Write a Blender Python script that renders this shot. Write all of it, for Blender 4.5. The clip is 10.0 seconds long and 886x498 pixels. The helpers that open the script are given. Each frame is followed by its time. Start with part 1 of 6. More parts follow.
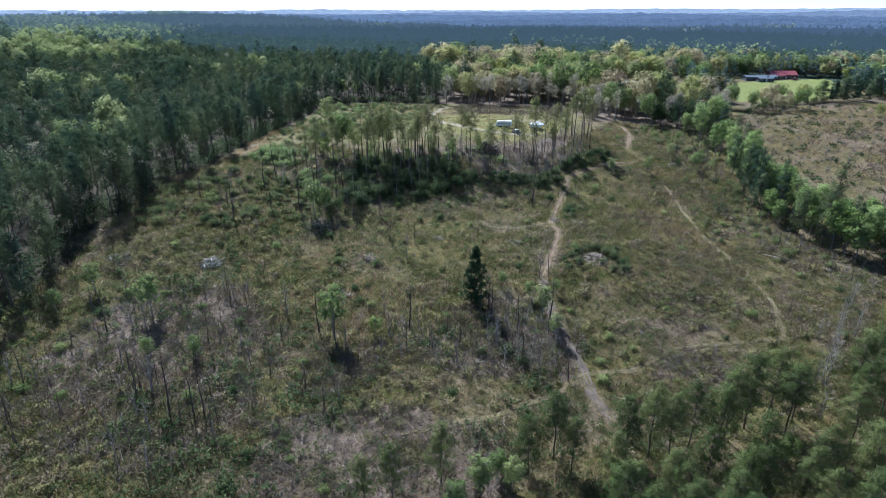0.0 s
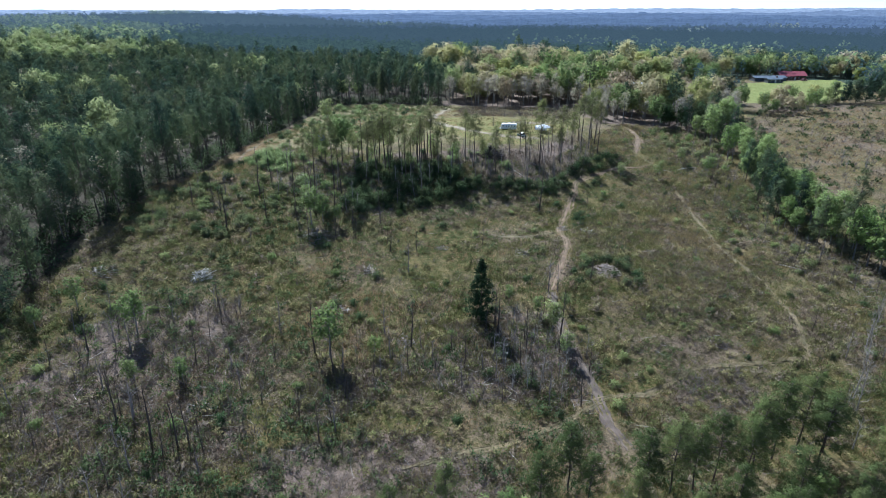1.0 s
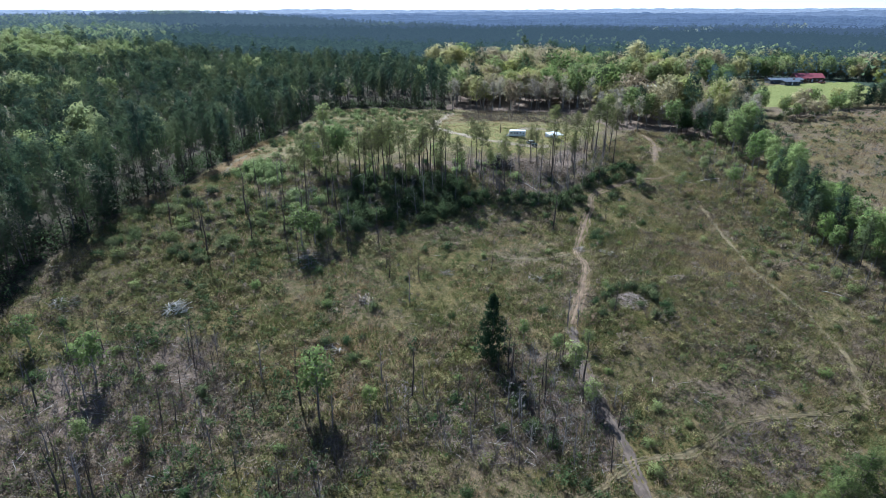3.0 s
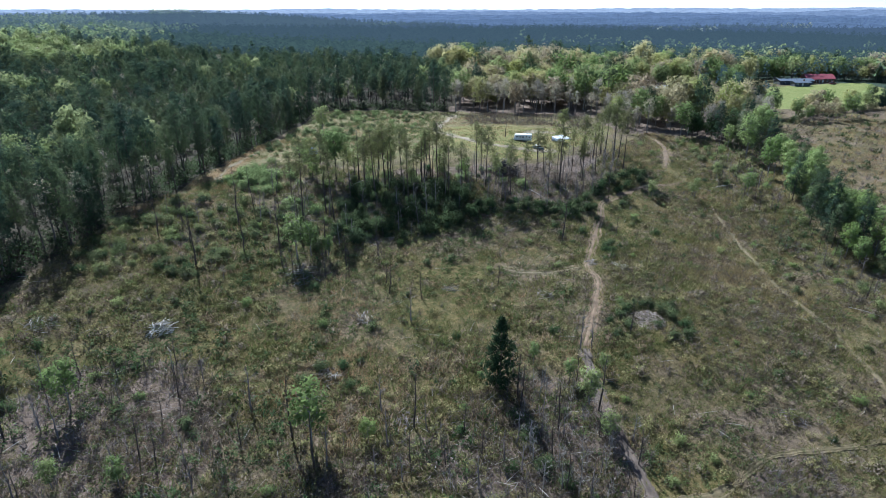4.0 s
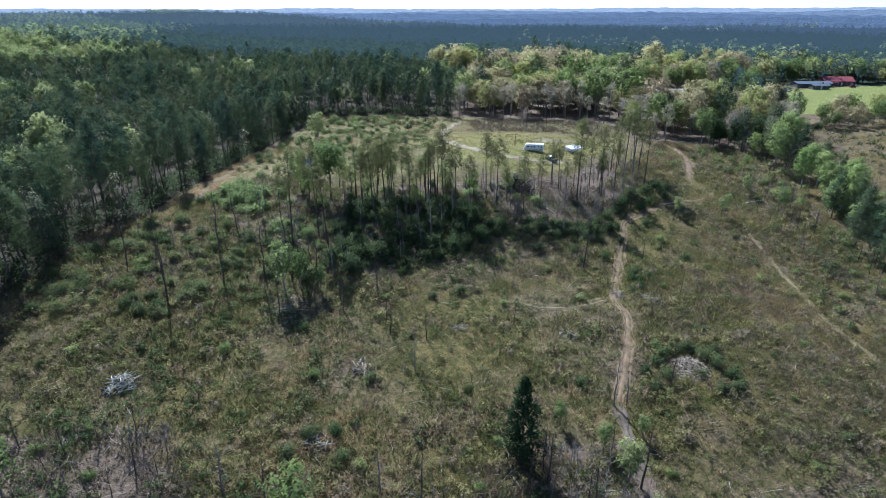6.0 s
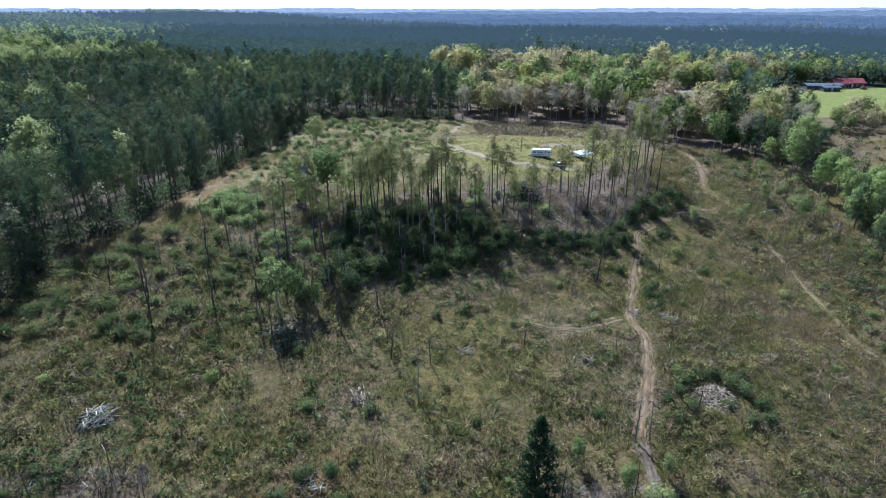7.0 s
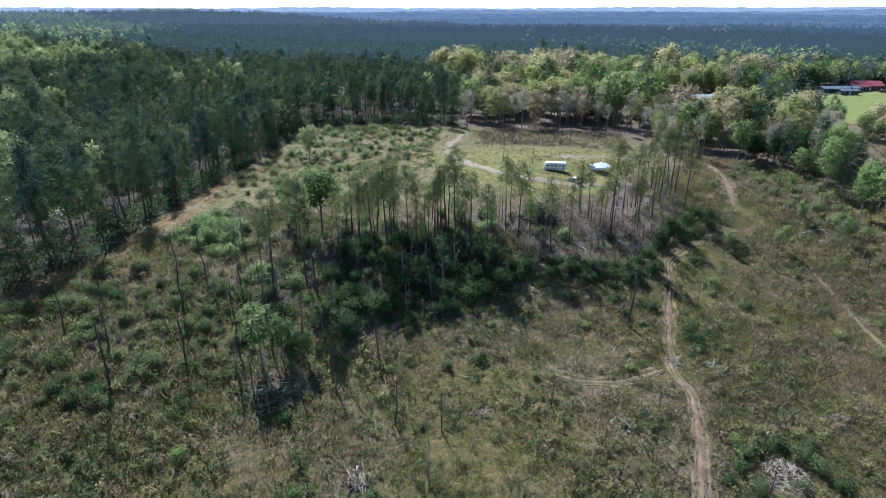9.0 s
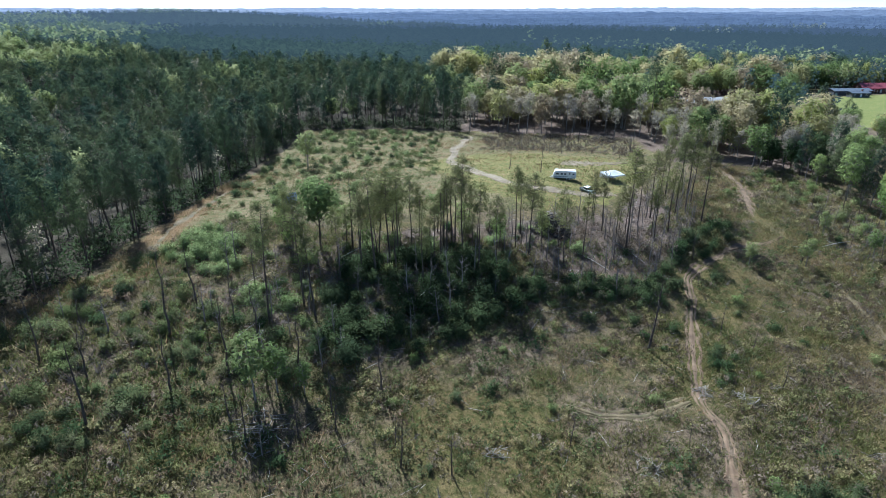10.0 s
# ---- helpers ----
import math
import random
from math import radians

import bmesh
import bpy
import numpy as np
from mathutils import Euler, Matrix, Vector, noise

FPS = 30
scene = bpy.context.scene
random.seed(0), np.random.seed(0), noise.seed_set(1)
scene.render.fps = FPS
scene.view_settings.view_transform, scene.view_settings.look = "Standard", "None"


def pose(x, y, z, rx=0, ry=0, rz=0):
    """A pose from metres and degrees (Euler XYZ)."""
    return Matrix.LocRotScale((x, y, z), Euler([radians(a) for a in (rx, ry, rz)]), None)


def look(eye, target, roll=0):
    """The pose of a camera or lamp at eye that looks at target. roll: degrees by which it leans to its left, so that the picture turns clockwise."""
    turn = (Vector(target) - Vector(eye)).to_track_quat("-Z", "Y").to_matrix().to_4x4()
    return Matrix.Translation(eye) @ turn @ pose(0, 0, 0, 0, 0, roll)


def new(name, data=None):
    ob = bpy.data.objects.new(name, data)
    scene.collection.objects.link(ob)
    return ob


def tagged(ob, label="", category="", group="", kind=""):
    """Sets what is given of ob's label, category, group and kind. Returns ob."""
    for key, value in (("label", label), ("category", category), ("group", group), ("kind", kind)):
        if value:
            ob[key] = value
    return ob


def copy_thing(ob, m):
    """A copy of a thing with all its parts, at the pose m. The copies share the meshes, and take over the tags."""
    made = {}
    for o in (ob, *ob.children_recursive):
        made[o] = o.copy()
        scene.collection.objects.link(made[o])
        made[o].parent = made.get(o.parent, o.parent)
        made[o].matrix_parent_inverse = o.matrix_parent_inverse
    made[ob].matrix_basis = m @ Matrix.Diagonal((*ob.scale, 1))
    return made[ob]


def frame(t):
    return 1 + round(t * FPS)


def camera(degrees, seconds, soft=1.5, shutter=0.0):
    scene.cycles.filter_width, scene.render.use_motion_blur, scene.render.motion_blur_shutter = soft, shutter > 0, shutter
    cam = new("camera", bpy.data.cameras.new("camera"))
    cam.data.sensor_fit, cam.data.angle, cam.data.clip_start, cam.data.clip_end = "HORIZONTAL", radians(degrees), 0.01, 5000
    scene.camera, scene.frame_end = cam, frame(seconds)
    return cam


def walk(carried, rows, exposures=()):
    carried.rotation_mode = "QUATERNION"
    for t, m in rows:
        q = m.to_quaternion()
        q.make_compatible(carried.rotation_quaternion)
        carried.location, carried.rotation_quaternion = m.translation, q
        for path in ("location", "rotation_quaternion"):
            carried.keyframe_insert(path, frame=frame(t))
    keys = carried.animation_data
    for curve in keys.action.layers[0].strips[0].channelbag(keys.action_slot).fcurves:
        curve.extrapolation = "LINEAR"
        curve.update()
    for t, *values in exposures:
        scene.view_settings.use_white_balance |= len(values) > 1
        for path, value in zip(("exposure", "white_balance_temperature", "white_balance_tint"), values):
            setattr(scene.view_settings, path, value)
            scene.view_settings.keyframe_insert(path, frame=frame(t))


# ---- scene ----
cam = camera(74.0, 10.0, soft=0.85)
PATH = [
    (0, (0.620, -0.097, 58.858), (-0.292, 92.621, 21.406), -0.13),
    (0.5, (0.287, 4.056, 58.777), (-0.624, 96.774, 21.325), -0.13),
    (1, (0.044, 8.317, 58.675), (-1.118, 101.015, 21.183), -0.13),
    (1.5, (-0.218, 12.525, 58.572), (-1.430, 105.223, 21.080), -0.13),
    (2, (-0.519, 16.993, 58.449), (-1.781, 109.690, 20.958), -0.13),
    (2.5, (-0.709, 21.314, 58.323), (-2.070, 114.028, 20.876), -0.13),
    (4, (-1.599, 34.787, 58.130), (-3.311, 127.462, 20.601), -0.13),
    (4.5, (-1.952, 39.340, 58.111), (-3.765, 132.007, 20.566), -0.13),
    (5, (-2.388, 43.979, 58.107), (-4.201, 136.628, 20.519), -0.13),
    (5.5, (-2.981, 48.614, 58.104), (-4.694, 141.265, 20.515), -0.13),
    (7, (-4.678, 62.234, 57.942), (-6.440, 154.884, 20.353), -0.03),
    (7.5, (-5.110, 66.642, 57.917), (-6.872, 159.274, 20.285), -0.03),
    (8, (-5.880, 71.563, 58.037), (-7.493, 164.190, 20.386), 0.07),
    (8.5, (-6.677, 76.169, 58.148), (-8.090, 168.781, 20.452), 0.07),
    (9, (-7.547, 80.582, 58.284), (-8.811, 173.196, 20.586), -0.03),
    (9.5, (-8.256, 84.967, 58.356), (-9.468, 177.606, 20.718), -0.03),
    (10, (-9.158, 89.420, 58.423), (-10.321, 182.059, 20.785), -0.03),
]
walk(cam, [(t, look(eye, target, roll)) for t, eye, target, roll in PATH], exposures=[(0, 1.22, 5150, 5), (10, 1.22, 5150, 5)])

# ---- sky and sun ----
SUN_AZ, SUN_EL = -25.0, 47.0          # degrees from +y towards +x, and above the horizon
world = bpy.data.worlds.new("sky")
scene.world = world
world.use_nodes = True
wn = world.node_tree.nodes
sky = wn.new("ShaderNodeTexSky")
sky.sky_type, sky.sun_disc = "NISHITA", False
sky.sun_elevation, sky.sun_rotation = radians(SUN_EL), radians(SUN_AZ)
sky.air_density, sky.dust_density = 0.75, 0.1
wn["Background"].inputs["Strength"].default_value = 0.062
world.node_tree.links.new(sky.outputs[0], wn["Background"].inputs["Color"])
to_sun = Vector((math.sin(radians(SUN_AZ)) * math.cos(radians(SUN_EL)), math.cos(radians(SUN_AZ)) * math.cos(radians(SUN_EL)), math.sin(radians(SUN_EL))))
sun = new("sun", bpy.data.lights.new("sun", "SUN"))
sun.data.energy, sun.data.angle, sun.data.color = 5.0, radians(0.6), (1.0, 0.96, 0.90)
sun.matrix_world = look(to_sun * 400, (0, 0, 0))


# ---- materials ----
def nodes_of(name):
    m = bpy.data.materials.new(name)
    m.use_nodes = True
    nt = m.node_tree
    return m, nt, nt.nodes, nt.links


def math_node(nt, op, a, b=None, clamp=False):
    n = nt.nodes.new("ShaderNodeMath")
    n.operation, n.use_clamp = op, clamp
    for k, v in enumerate((a, b)):
        if v is None:
            continue
        if isinstance(v, (int, float)):
            n.inputs[k].default_value = v
        else:
            nt.links.new(v, n.inputs[k])
    return n.outputs[0]


def noise_at(nt, scale, detail=4.0, rough=0.6, space="world"):
    n = nt.nodes.new("ShaderNodeTexNoise")
    n.inputs["Scale"].default_value, n.inputs["Detail"].default_value, n.inputs["Roughness"].default_value = scale, detail, rough
    if space == "world":
        nt.links.new(nt.nodes.new("ShaderNodeNewGeometry").outputs["Position"], n.inputs["Vector"])
    else:
        nt.links.new(nt.nodes.new("ShaderNodeTexCoord").outputs["Object"], n.inputs["Vector"])
    return n.outputs["Fac"]


def ramp(nt, fac, stops):
    n = nt.nodes.new("ShaderNodeValToRGB")
    e = n.color_ramp.elements
    while len(e) < len(stops):
        e.new(0.5)
    for k, (p, c) in enumerate(stops):
        e[k].position, e[k].color = p, (*c, 1)
    nt.links.new(fac, n.inputs[0])
    return n.outputs[0]


def blend(nt, fac, a, b, kind="MIX"):
    n = nt.nodes.new("ShaderNodeMix")
    n.data_type, n.blend_type = "RGBA", kind
    for k, v in ((0, fac), (6, a), (7, b)):
        if isinstance(v, (int, float)):
            n.inputs[k].default_value = v
        elif isinstance(v, tuple):
            n.inputs[k].default_value = (*v, 1)
        else:
            nt.links.new(v, n.inputs[k])
    return n.outputs[2]


def attribute(nt, name):
    n = nt.nodes.new("ShaderNodeAttribute")
    n.attribute_name = name
    return n.outputs["Fac"]


def scaled(nt, col, value):
    n = nt.nodes.new("ShaderNodeHueSaturation")
    nt.links.new(col, n.inputs["Color"])
    nt.links.new(value, n.inputs["Value"])
    return n.outputs[0]


def foliage(name, stops, glow=0.35, low=0.55, high=1.35, rough=0.9):
    """Leaves or needles: a colour for each plant out of the ramp, a shade for each leaf, some light let through."""
    m, nt, ns, ln = nodes_of(name)
    info = ns.new("ShaderNodeObjectInfo").outputs["Random"]
    which = math_node(nt, "FRACT", math_node(nt, "ADD", info, attribute(nt, "tint")))
    col = ramp(nt, which, stops)
    leaf = ns.new("ShaderNodeNewGeometry").outputs["Random Per Island"]
    val = math_node(nt, "ADD", math_node(nt, "MULTIPLY", leaf, high - low), low)
    col = scaled(nt, col, val)
    b = ns["Principled BSDF"]
    b.inputs["Roughness"].default_value, b.inputs["Specular IOR Level"].default_value = rough, 0.06
    ln.new(col, b.inputs["Base Color"])
    tr = ns.new("ShaderNodeBsdfTranslucent")
    ln.new(col, tr.inputs["Color"])
    mix = ns.new("ShaderNodeMixShader")
    mix.inputs[0].default_value = glow
    ln.new(b.outputs[0], mix.inputs[1])
    ln.new(tr.outputs[0], mix.inputs[2])
    ln.new(mix.outputs[0], ns["Material Output"].inputs[0])
    return m


def surface(name, stops, scale=1.0, fine=12.0, rough=0.85, bump=0.3, metal=0.0, spec=0.3, vary=0.0, space="object", depth=0.02):
    """A solid surface: a ramp over coarse noise, fine grain over it, relief."""
    m, nt, ns, ln = nodes_of(name)
    col = ramp(nt, noise_at(nt, scale, 5, 0.6, space), stops)
    grain = noise_at(nt, fine, 3, 0.6, space)
    val = math_node(nt, "ADD", math_node(nt, "MULTIPLY", grain, 0.6), 0.7)
    if vary:
        rnd = math_node(nt, "ADD", ns.new("ShaderNodeObjectInfo").outputs["Random"], ns.new("ShaderNodeNewGeometry").outputs["Random Per Island"])
        val = math_node(nt, "MULTIPLY", val, math_node(nt, "ADD", math_node(nt, "MULTIPLY", rnd, vary), 1 - vary))
    b = ns["Principled BSDF"]
    ln.new(scaled(nt, col, val), b.inputs["Base Color"])
    b.inputs["Roughness"].default_value, b.inputs["Metallic"].default_value, b.inputs["Specular IOR Level"].default_value = rough, metal, spec
    if bump:
        n = ns.new("ShaderNodeBump")
        n.inputs["Strength"].default_value, n.inputs["Distance"].default_value = bump, depth
        ln.new(grain, n.inputs["Height"])
        ln.new(n.outputs[0], b.inputs["Normal"])
    return m


def ground_material():
    m, nt, ns, ln = nodes_of("meadow_soil")
    big, mid = noise_at(nt, 0.035, 5, 0.65), noise_at(nt, 0.22, 5, 0.7)
    small, grain = noise_at(nt, 1.3, 4, 0.7), noise_at(nt, 6.0, 3, 0.7)
    mixed = math_node(nt, "ADD", math_node(nt, "MULTIPLY", mid, 0.45), math_node(nt, "MULTIPLY", small, 0.55))
    grass = ramp(nt, mixed, [(0.34, (0.028, 0.030, 0.010)), (0.44, (0.062, 0.060, 0.018)), (0.52, (0.105, 0.082, 0.032)), (0.60, (0.155, 0.115, 0.050)), (0.70, (0.13, 0.078, 0.038))])
    scrub = ramp(nt, mixed, [(0.34, (0.04, 0.034, 0.022)), (0.46, (0.105, 0.072, 0.056)), (0.56, (0.18, 0.130, 0.108)), (0.68, (0.09, 0.09, 0.04))])
    patch = ramp(nt, big, [(0.44, (0, 0, 0)), (0.60, (1, 1, 1))])
    col = blend(nt, math_node(nt, "MULTIPLY", patch, 0.6), grass, scrub)
    lawn = ramp(nt, mixed, [(0.36, (0.075, 0.078, 0.022)), (0.48, (0.125, 0.118, 0.036)), (0.56, (0.19, 0.155, 0.06)), (0.66, (0.24, 0.17, 0.095))])
    mown = ramp(nt, mixed, [(0.36, (0.105, 0.128, 0.036)), (0.5, (0.145, 0.155, 0.046)), (0.66, (0.20, 0.19, 0.075))])
    straw = ramp(nt, mixed, [(0.36, (0.055, 0.060, 0.022)), (0.46, (0.105, 0.098, 0.038)), (0.54, (0.16, 0.125, 0.065)), (0.66, (0.22, 0.155, 0.092))])
    # wood floor litter, toned darker to stand for shade under the trees
    shaded_litter = ramp(nt, mixed, [(0.36, (0.022, 0.018, 0.012)), (0.5, (0.042, 0.034, 0.022)), (0.66, (0.075, 0.060, 0.042))])
    moss = ramp(nt, mixed, [(0.34, (0.020, 0.030, 0.020)), (0.66, (0.045, 0.060, 0.040))])
    rust = ramp(nt, mixed, [(0.36, (0.08, 0.065, 0.026)), (0.5, (0.15, 0.095, 0.046)), (0.64, (0.22, 0.14, 0.075))])
    mould = ramp(nt, mixed, [(0.34, (0.055, 0.040, 0.030)), (0.48, (0.115, 0.083, 0.062)), (0.6, (0.175, 0.130, 0.102)), (0.7, (0.10, 0.080, 0.050))])
    for name, c in (("mould", mould), ("rust", rust), ("straw", straw), ("lawn", lawn), ("shaded_litter", shaded_litter), ("mown", mown), ("canopy", moss)):
        a = math_node(nt, "ADD", attribute(nt, name), math_node(nt, "MULTIPLY", math_node(nt, "SUBTRACT", mid, 0.5), 0.8))
        edge = ramp(nt, a, [(0.38, (0, 0, 0)), (0.62, (1, 1, 1))])
        col = blend(nt, edge, col, c)
    col = scaled(nt, col, math_node(nt, "ADD", math_node(nt, "MULTIPLY", grain, 1.6), 0.2))
    b = ns["Principled BSDF"]
    ln.new(col, b.inputs["Base Color"])
    b.inputs["Roughness"].default_value, b.inputs["Specular IOR Level"].default_value = 0.95, 0.1
    n = ns.new("ShaderNodeBump")
    n.inputs["Strength"].default_value, n.inputs["Distance"].default_value = 0.8, 0.35
    ln.new(math_node(nt, "ADD", small, math_node(nt, "MULTIPLY", grain, 0.4)), n.inputs["Height"])
    ln.new(n.outputs[0], b.inputs["Normal"])
    return m


# far ridge colour: haze put in as a bluish glow over near-black woods
def haze_glow_material(name, base, glow):
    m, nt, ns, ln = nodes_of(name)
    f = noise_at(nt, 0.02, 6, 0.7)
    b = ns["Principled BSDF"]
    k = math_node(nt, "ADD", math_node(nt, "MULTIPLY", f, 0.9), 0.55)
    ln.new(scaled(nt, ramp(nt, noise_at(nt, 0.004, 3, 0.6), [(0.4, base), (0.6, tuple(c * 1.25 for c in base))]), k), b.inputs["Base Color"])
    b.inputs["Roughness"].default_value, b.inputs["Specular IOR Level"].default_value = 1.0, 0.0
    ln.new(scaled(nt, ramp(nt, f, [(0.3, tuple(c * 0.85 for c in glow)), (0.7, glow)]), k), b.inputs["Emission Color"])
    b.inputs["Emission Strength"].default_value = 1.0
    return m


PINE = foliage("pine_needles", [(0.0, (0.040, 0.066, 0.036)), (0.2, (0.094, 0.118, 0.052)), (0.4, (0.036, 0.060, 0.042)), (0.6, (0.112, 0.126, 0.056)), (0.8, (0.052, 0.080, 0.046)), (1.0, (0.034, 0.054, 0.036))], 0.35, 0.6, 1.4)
# brighter olive than PINE: the back-lit glow is put into the colour
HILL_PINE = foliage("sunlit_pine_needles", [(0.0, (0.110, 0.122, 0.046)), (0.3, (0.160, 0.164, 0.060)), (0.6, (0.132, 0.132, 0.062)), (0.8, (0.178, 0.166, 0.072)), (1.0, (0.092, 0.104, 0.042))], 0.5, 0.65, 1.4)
YOUNG_PINE = foliage("young_pine_needles", [(0.0, (0.098, 0.120, 0.040)), (0.3, (0.062, 0.082, 0.028)), (0.6, (0.130, 0.145, 0.052)), (1.0, (0.075, 0.098, 0.034))], 0.4, 0.6, 1.4)
HEATH = foliage("brown_scrub_leaves", [(0.0, (0.145, 0.112, 0.078)), (0.35, (0.190, 0.150, 0.110)), (0.7, (0.112, 0.088, 0.062)), (1.0, (0.170, 0.118, 0.075))], 0.25, 0.6, 1.35)
SPRING = foliage("spring_leaves", [(0.0, (0.19, 0.235, 0.075)), (0.35, (0.145, 0.190, 0.068)), (0.7, (0.25, 0.275, 0.11)), (1.0, (0.165, 0.205, 0.075))], 0.55, 0.8, 1.2)
OAK = foliage("opening_oak_leaves", [(0.0, (0.360, 0.305, 0.155)), (0.15, (0.310, 0.312, 0.095)), (0.32, (0.310, 0.245, 0.160)), (0.5, (0.240, 0.258, 0.080)), (0.65, (0.400, 0.345, 0.180)), (0.82, (0.270, 0.218, 0.160)), (1.0, (0.350, 0.290, 0.150))], 0.58, 0.86, 1.14)
SHRUB = foliage("shrub_leaves", [(0.0, (0.042, 0.068, 0.026)), (0.35, (0.062, 0.088, 0.034)), (0.7, (0.090, 0.108, 0.046)), (1.0, (0.048, 0.066, 0.030))], 0.3, 0.65, 1.3)
SILVER = foliage("silver_shrub_leaves", [(0.0, (0.172, 0.214, 0.082)), (0.5, (0.217, 0.262, 0.104)), (1.0, (0.144, 0.190, 0.067))], 0.3)
TOE_LEAF = foliage("dark_evergreen_leaves", [(0.0, (0.036, 0.056, 0.022)), (0.5, (0.064, 0.084, 0.034)), (1.0, (0.044, 0.062, 0.028))], 0.35, 0.6, 1.45)
OLIVE = foliage("olive_tussock_leaves", [(0.0, (0.148, 0.142, 0.056)), (0.35, (0.195, 0.166, 0.076)), (0.7, (0.130, 0.134, 0.050)), (1.0, (0.225, 0.180, 0.092))], 0.4, 0.6, 1.4)
WEED = foliage("meadow_weed_leaves", [(0.0, (0.110, 0.140, 0.050)), (0.4, (0.150, 0.162, 0.065)), (0.7, (0.105, 0.130, 0.055)), (1.0, (0.170, 0.165, 0.080))], 0.35, 0.65, 1.3)
CEDAR = foliage("cedar_needles", [(0.0, (0.028, 0.048, 0.022)), (1.0, (0.042, 0.064, 0.028))], 0.25)
GRASS = foliage("dry_grass", [(0.0, (0.098, 0.118, 0.034)), (0.22, (0.140, 0.140, 0.048)), (0.42, (0.200, 0.167, 0.074)), (0.62, (0.268, 0.203, 0.104)), (0.8, (0.272, 0.170, 0.092)), (1.0, (0.340, 0.270, 0.160))], 0.4, 0.6, 1.4)
TWIG = surface("grey_twigs", [(0.35, (0.14, 0.112, 0.10)), (0.65, (0.235, 0.20, 0.185))], 0.6, 9, bump=0.0, vary=0.5)
BARK = surface("pine_bark", [(0.35, (0.045, 0.034, 0.027)), (0.65, (0.11, 0.085, 0.068))], 1.2, 14, bump=0.5, vary=0.3)
PALE_BARK = surface("pale_bark", [(0.35, (0.14, 0.12, 0.10)), (0.65, (0.26, 0.235, 0.21))], 1.2, 14, bump=0.4, vary=0.3)
DEADWOOD = surface("weathered_deadwood", [(0.35, (0.16, 0.135, 0.11)), (0.65, (0.34, 0.305, 0.27))], 0.8, 12, bump=0.4, vary=0.55)
CLAY = surface("red_clay_track", [(0.3, (0.076, 0.048, 0.027)), (0.5, (0.134, 0.087, 0.050)), (0.7, (0.198, 0.136, 0.082))], 0.35, 5, bump=0.6, space="world", depth=0.06)
BROWN_PATH = surface("trodden_brown_litter", [(0.3, (0.050, 0.036, 0.027)), (0.5, (0.090, 0.066, 0.050)), (0.7, (0.150, 0.112, 0.086))], 0.5, 5, bump=0.6, space="world", depth=0.06)
SAND = surface("pale_sandy_drive", [(0.3, (0.110, 0.082, 0.048)), (0.5, (0.172, 0.132, 0.082)), (0.7, (0.245, 0.192, 0.126))], 0.35, 5, bump=0.5, space="world", depth=0.05)
STRAW_PATH = surface("flattened_straw", [(0.3, (0.065, 0.056, 0.024)), (0.5, (0.115, 0.088, 0.042)), (0.7, (0.18, 0.132, 0.072))], 0.5, 5, bump=0.6, space="world", depth=0.06)
GROUND = ground_material()


# ---- mesh makers ----
def mesh_object(name, v, f, mats, parent=None, smooth=False, index=None, tint=None, normals=None):
    v, f = np.asarray(v, np.float32), np.asarray(f, np.int32)
    me = bpy.data.meshes.new(name)
    n, k = f.shape
    me.vertices.add(len(v))
    me.vertices.foreach_set("co", v.ravel())
    me.loops.add(n * k)
    me.loops.foreach_set("vertex_index", f.ravel())
    me.polygons.add(n)
    me.polygons.foreach_set("loop_start", np.arange(0, n * k, k, dtype=np.int32))
    if index is not None:
        me.polygons.foreach_set("material_index", np.asarray(index, np.int32))
    me.polygons.foreach_set("use_smooth", np.full(n, smooth))
    for m in mats if isinstance(mats, (list, tuple)) else [mats]:
        me.materials.append(m)
    me.update(calc_edges=True)
    if tint is not None:
        me.attributes.new("tint", "FLOAT", "POINT").data.foreach_set("value", np.asarray(tint, np.float32))
    if normals is not None:
        me.polygons.foreach_set("use_smooth", np.full(n, True))
        me.normals_split_custom_set_from_vertices(np.asarray(normals, np.float32))
    ob = new(name, me)
    ob.parent = parent
    return ob


def part(name, bm, material, parent, label="", smooth=False):
    me = bpy.data.meshes.new(name)
    bm.to_mesh(me)
    bm.free()
    me.materials.append(material)
    for p in me.polygons:
        p.use_smooth = smooth
    ob = new(name, me)
    ob.parent = parent
    return tagged(ob, label)


def tube(pts, radii, sides=5):
    """A tapered limb through the points, as triangles."""
    pts = np.asarray(pts, float)
    d = np.gradient(pts, axis=0)
    d /= np.linalg.norm(d, axis=1)[:, None] + 1e-9
    ref = np.where(np.abs(d[:, 2:3]) > 0.9, np.array([[1.0, 0, 0]]), np.array([[0, 0, 1.0]]))
    a = np.cross(d, ref)
    a /= np.linalg.norm(a, axis=1)[:, None] + 1e-9
    b = np.cross(d, a)
    w = np.arange(sides) * 2 * np.pi / sides
    ring = np.cos(w)[None, :, None] * a[:, None] + np.sin(w)[None, :, None] * b[:, None]
    v = (pts[:, None] + ring * np.asarray(radii, float)[:, None, None]).reshape(-1, 3)
    f = []
    for i in range(len(pts) - 1):
        for j in range(sides):
            p, q = i * sides + j, i * sides + (j + 1) % sides
            f += [(p, q, q + sides), (p, q + sides, p + sides)]
    return v, np.array(f)


def join(bits):
    v, f, n = [], [], 0
    for a, b in bits:
        v.append(a)
        f.append(np.asarray(b) + n)
        n += len(a)
    return np.concatenate(v), np.concatenate(f)


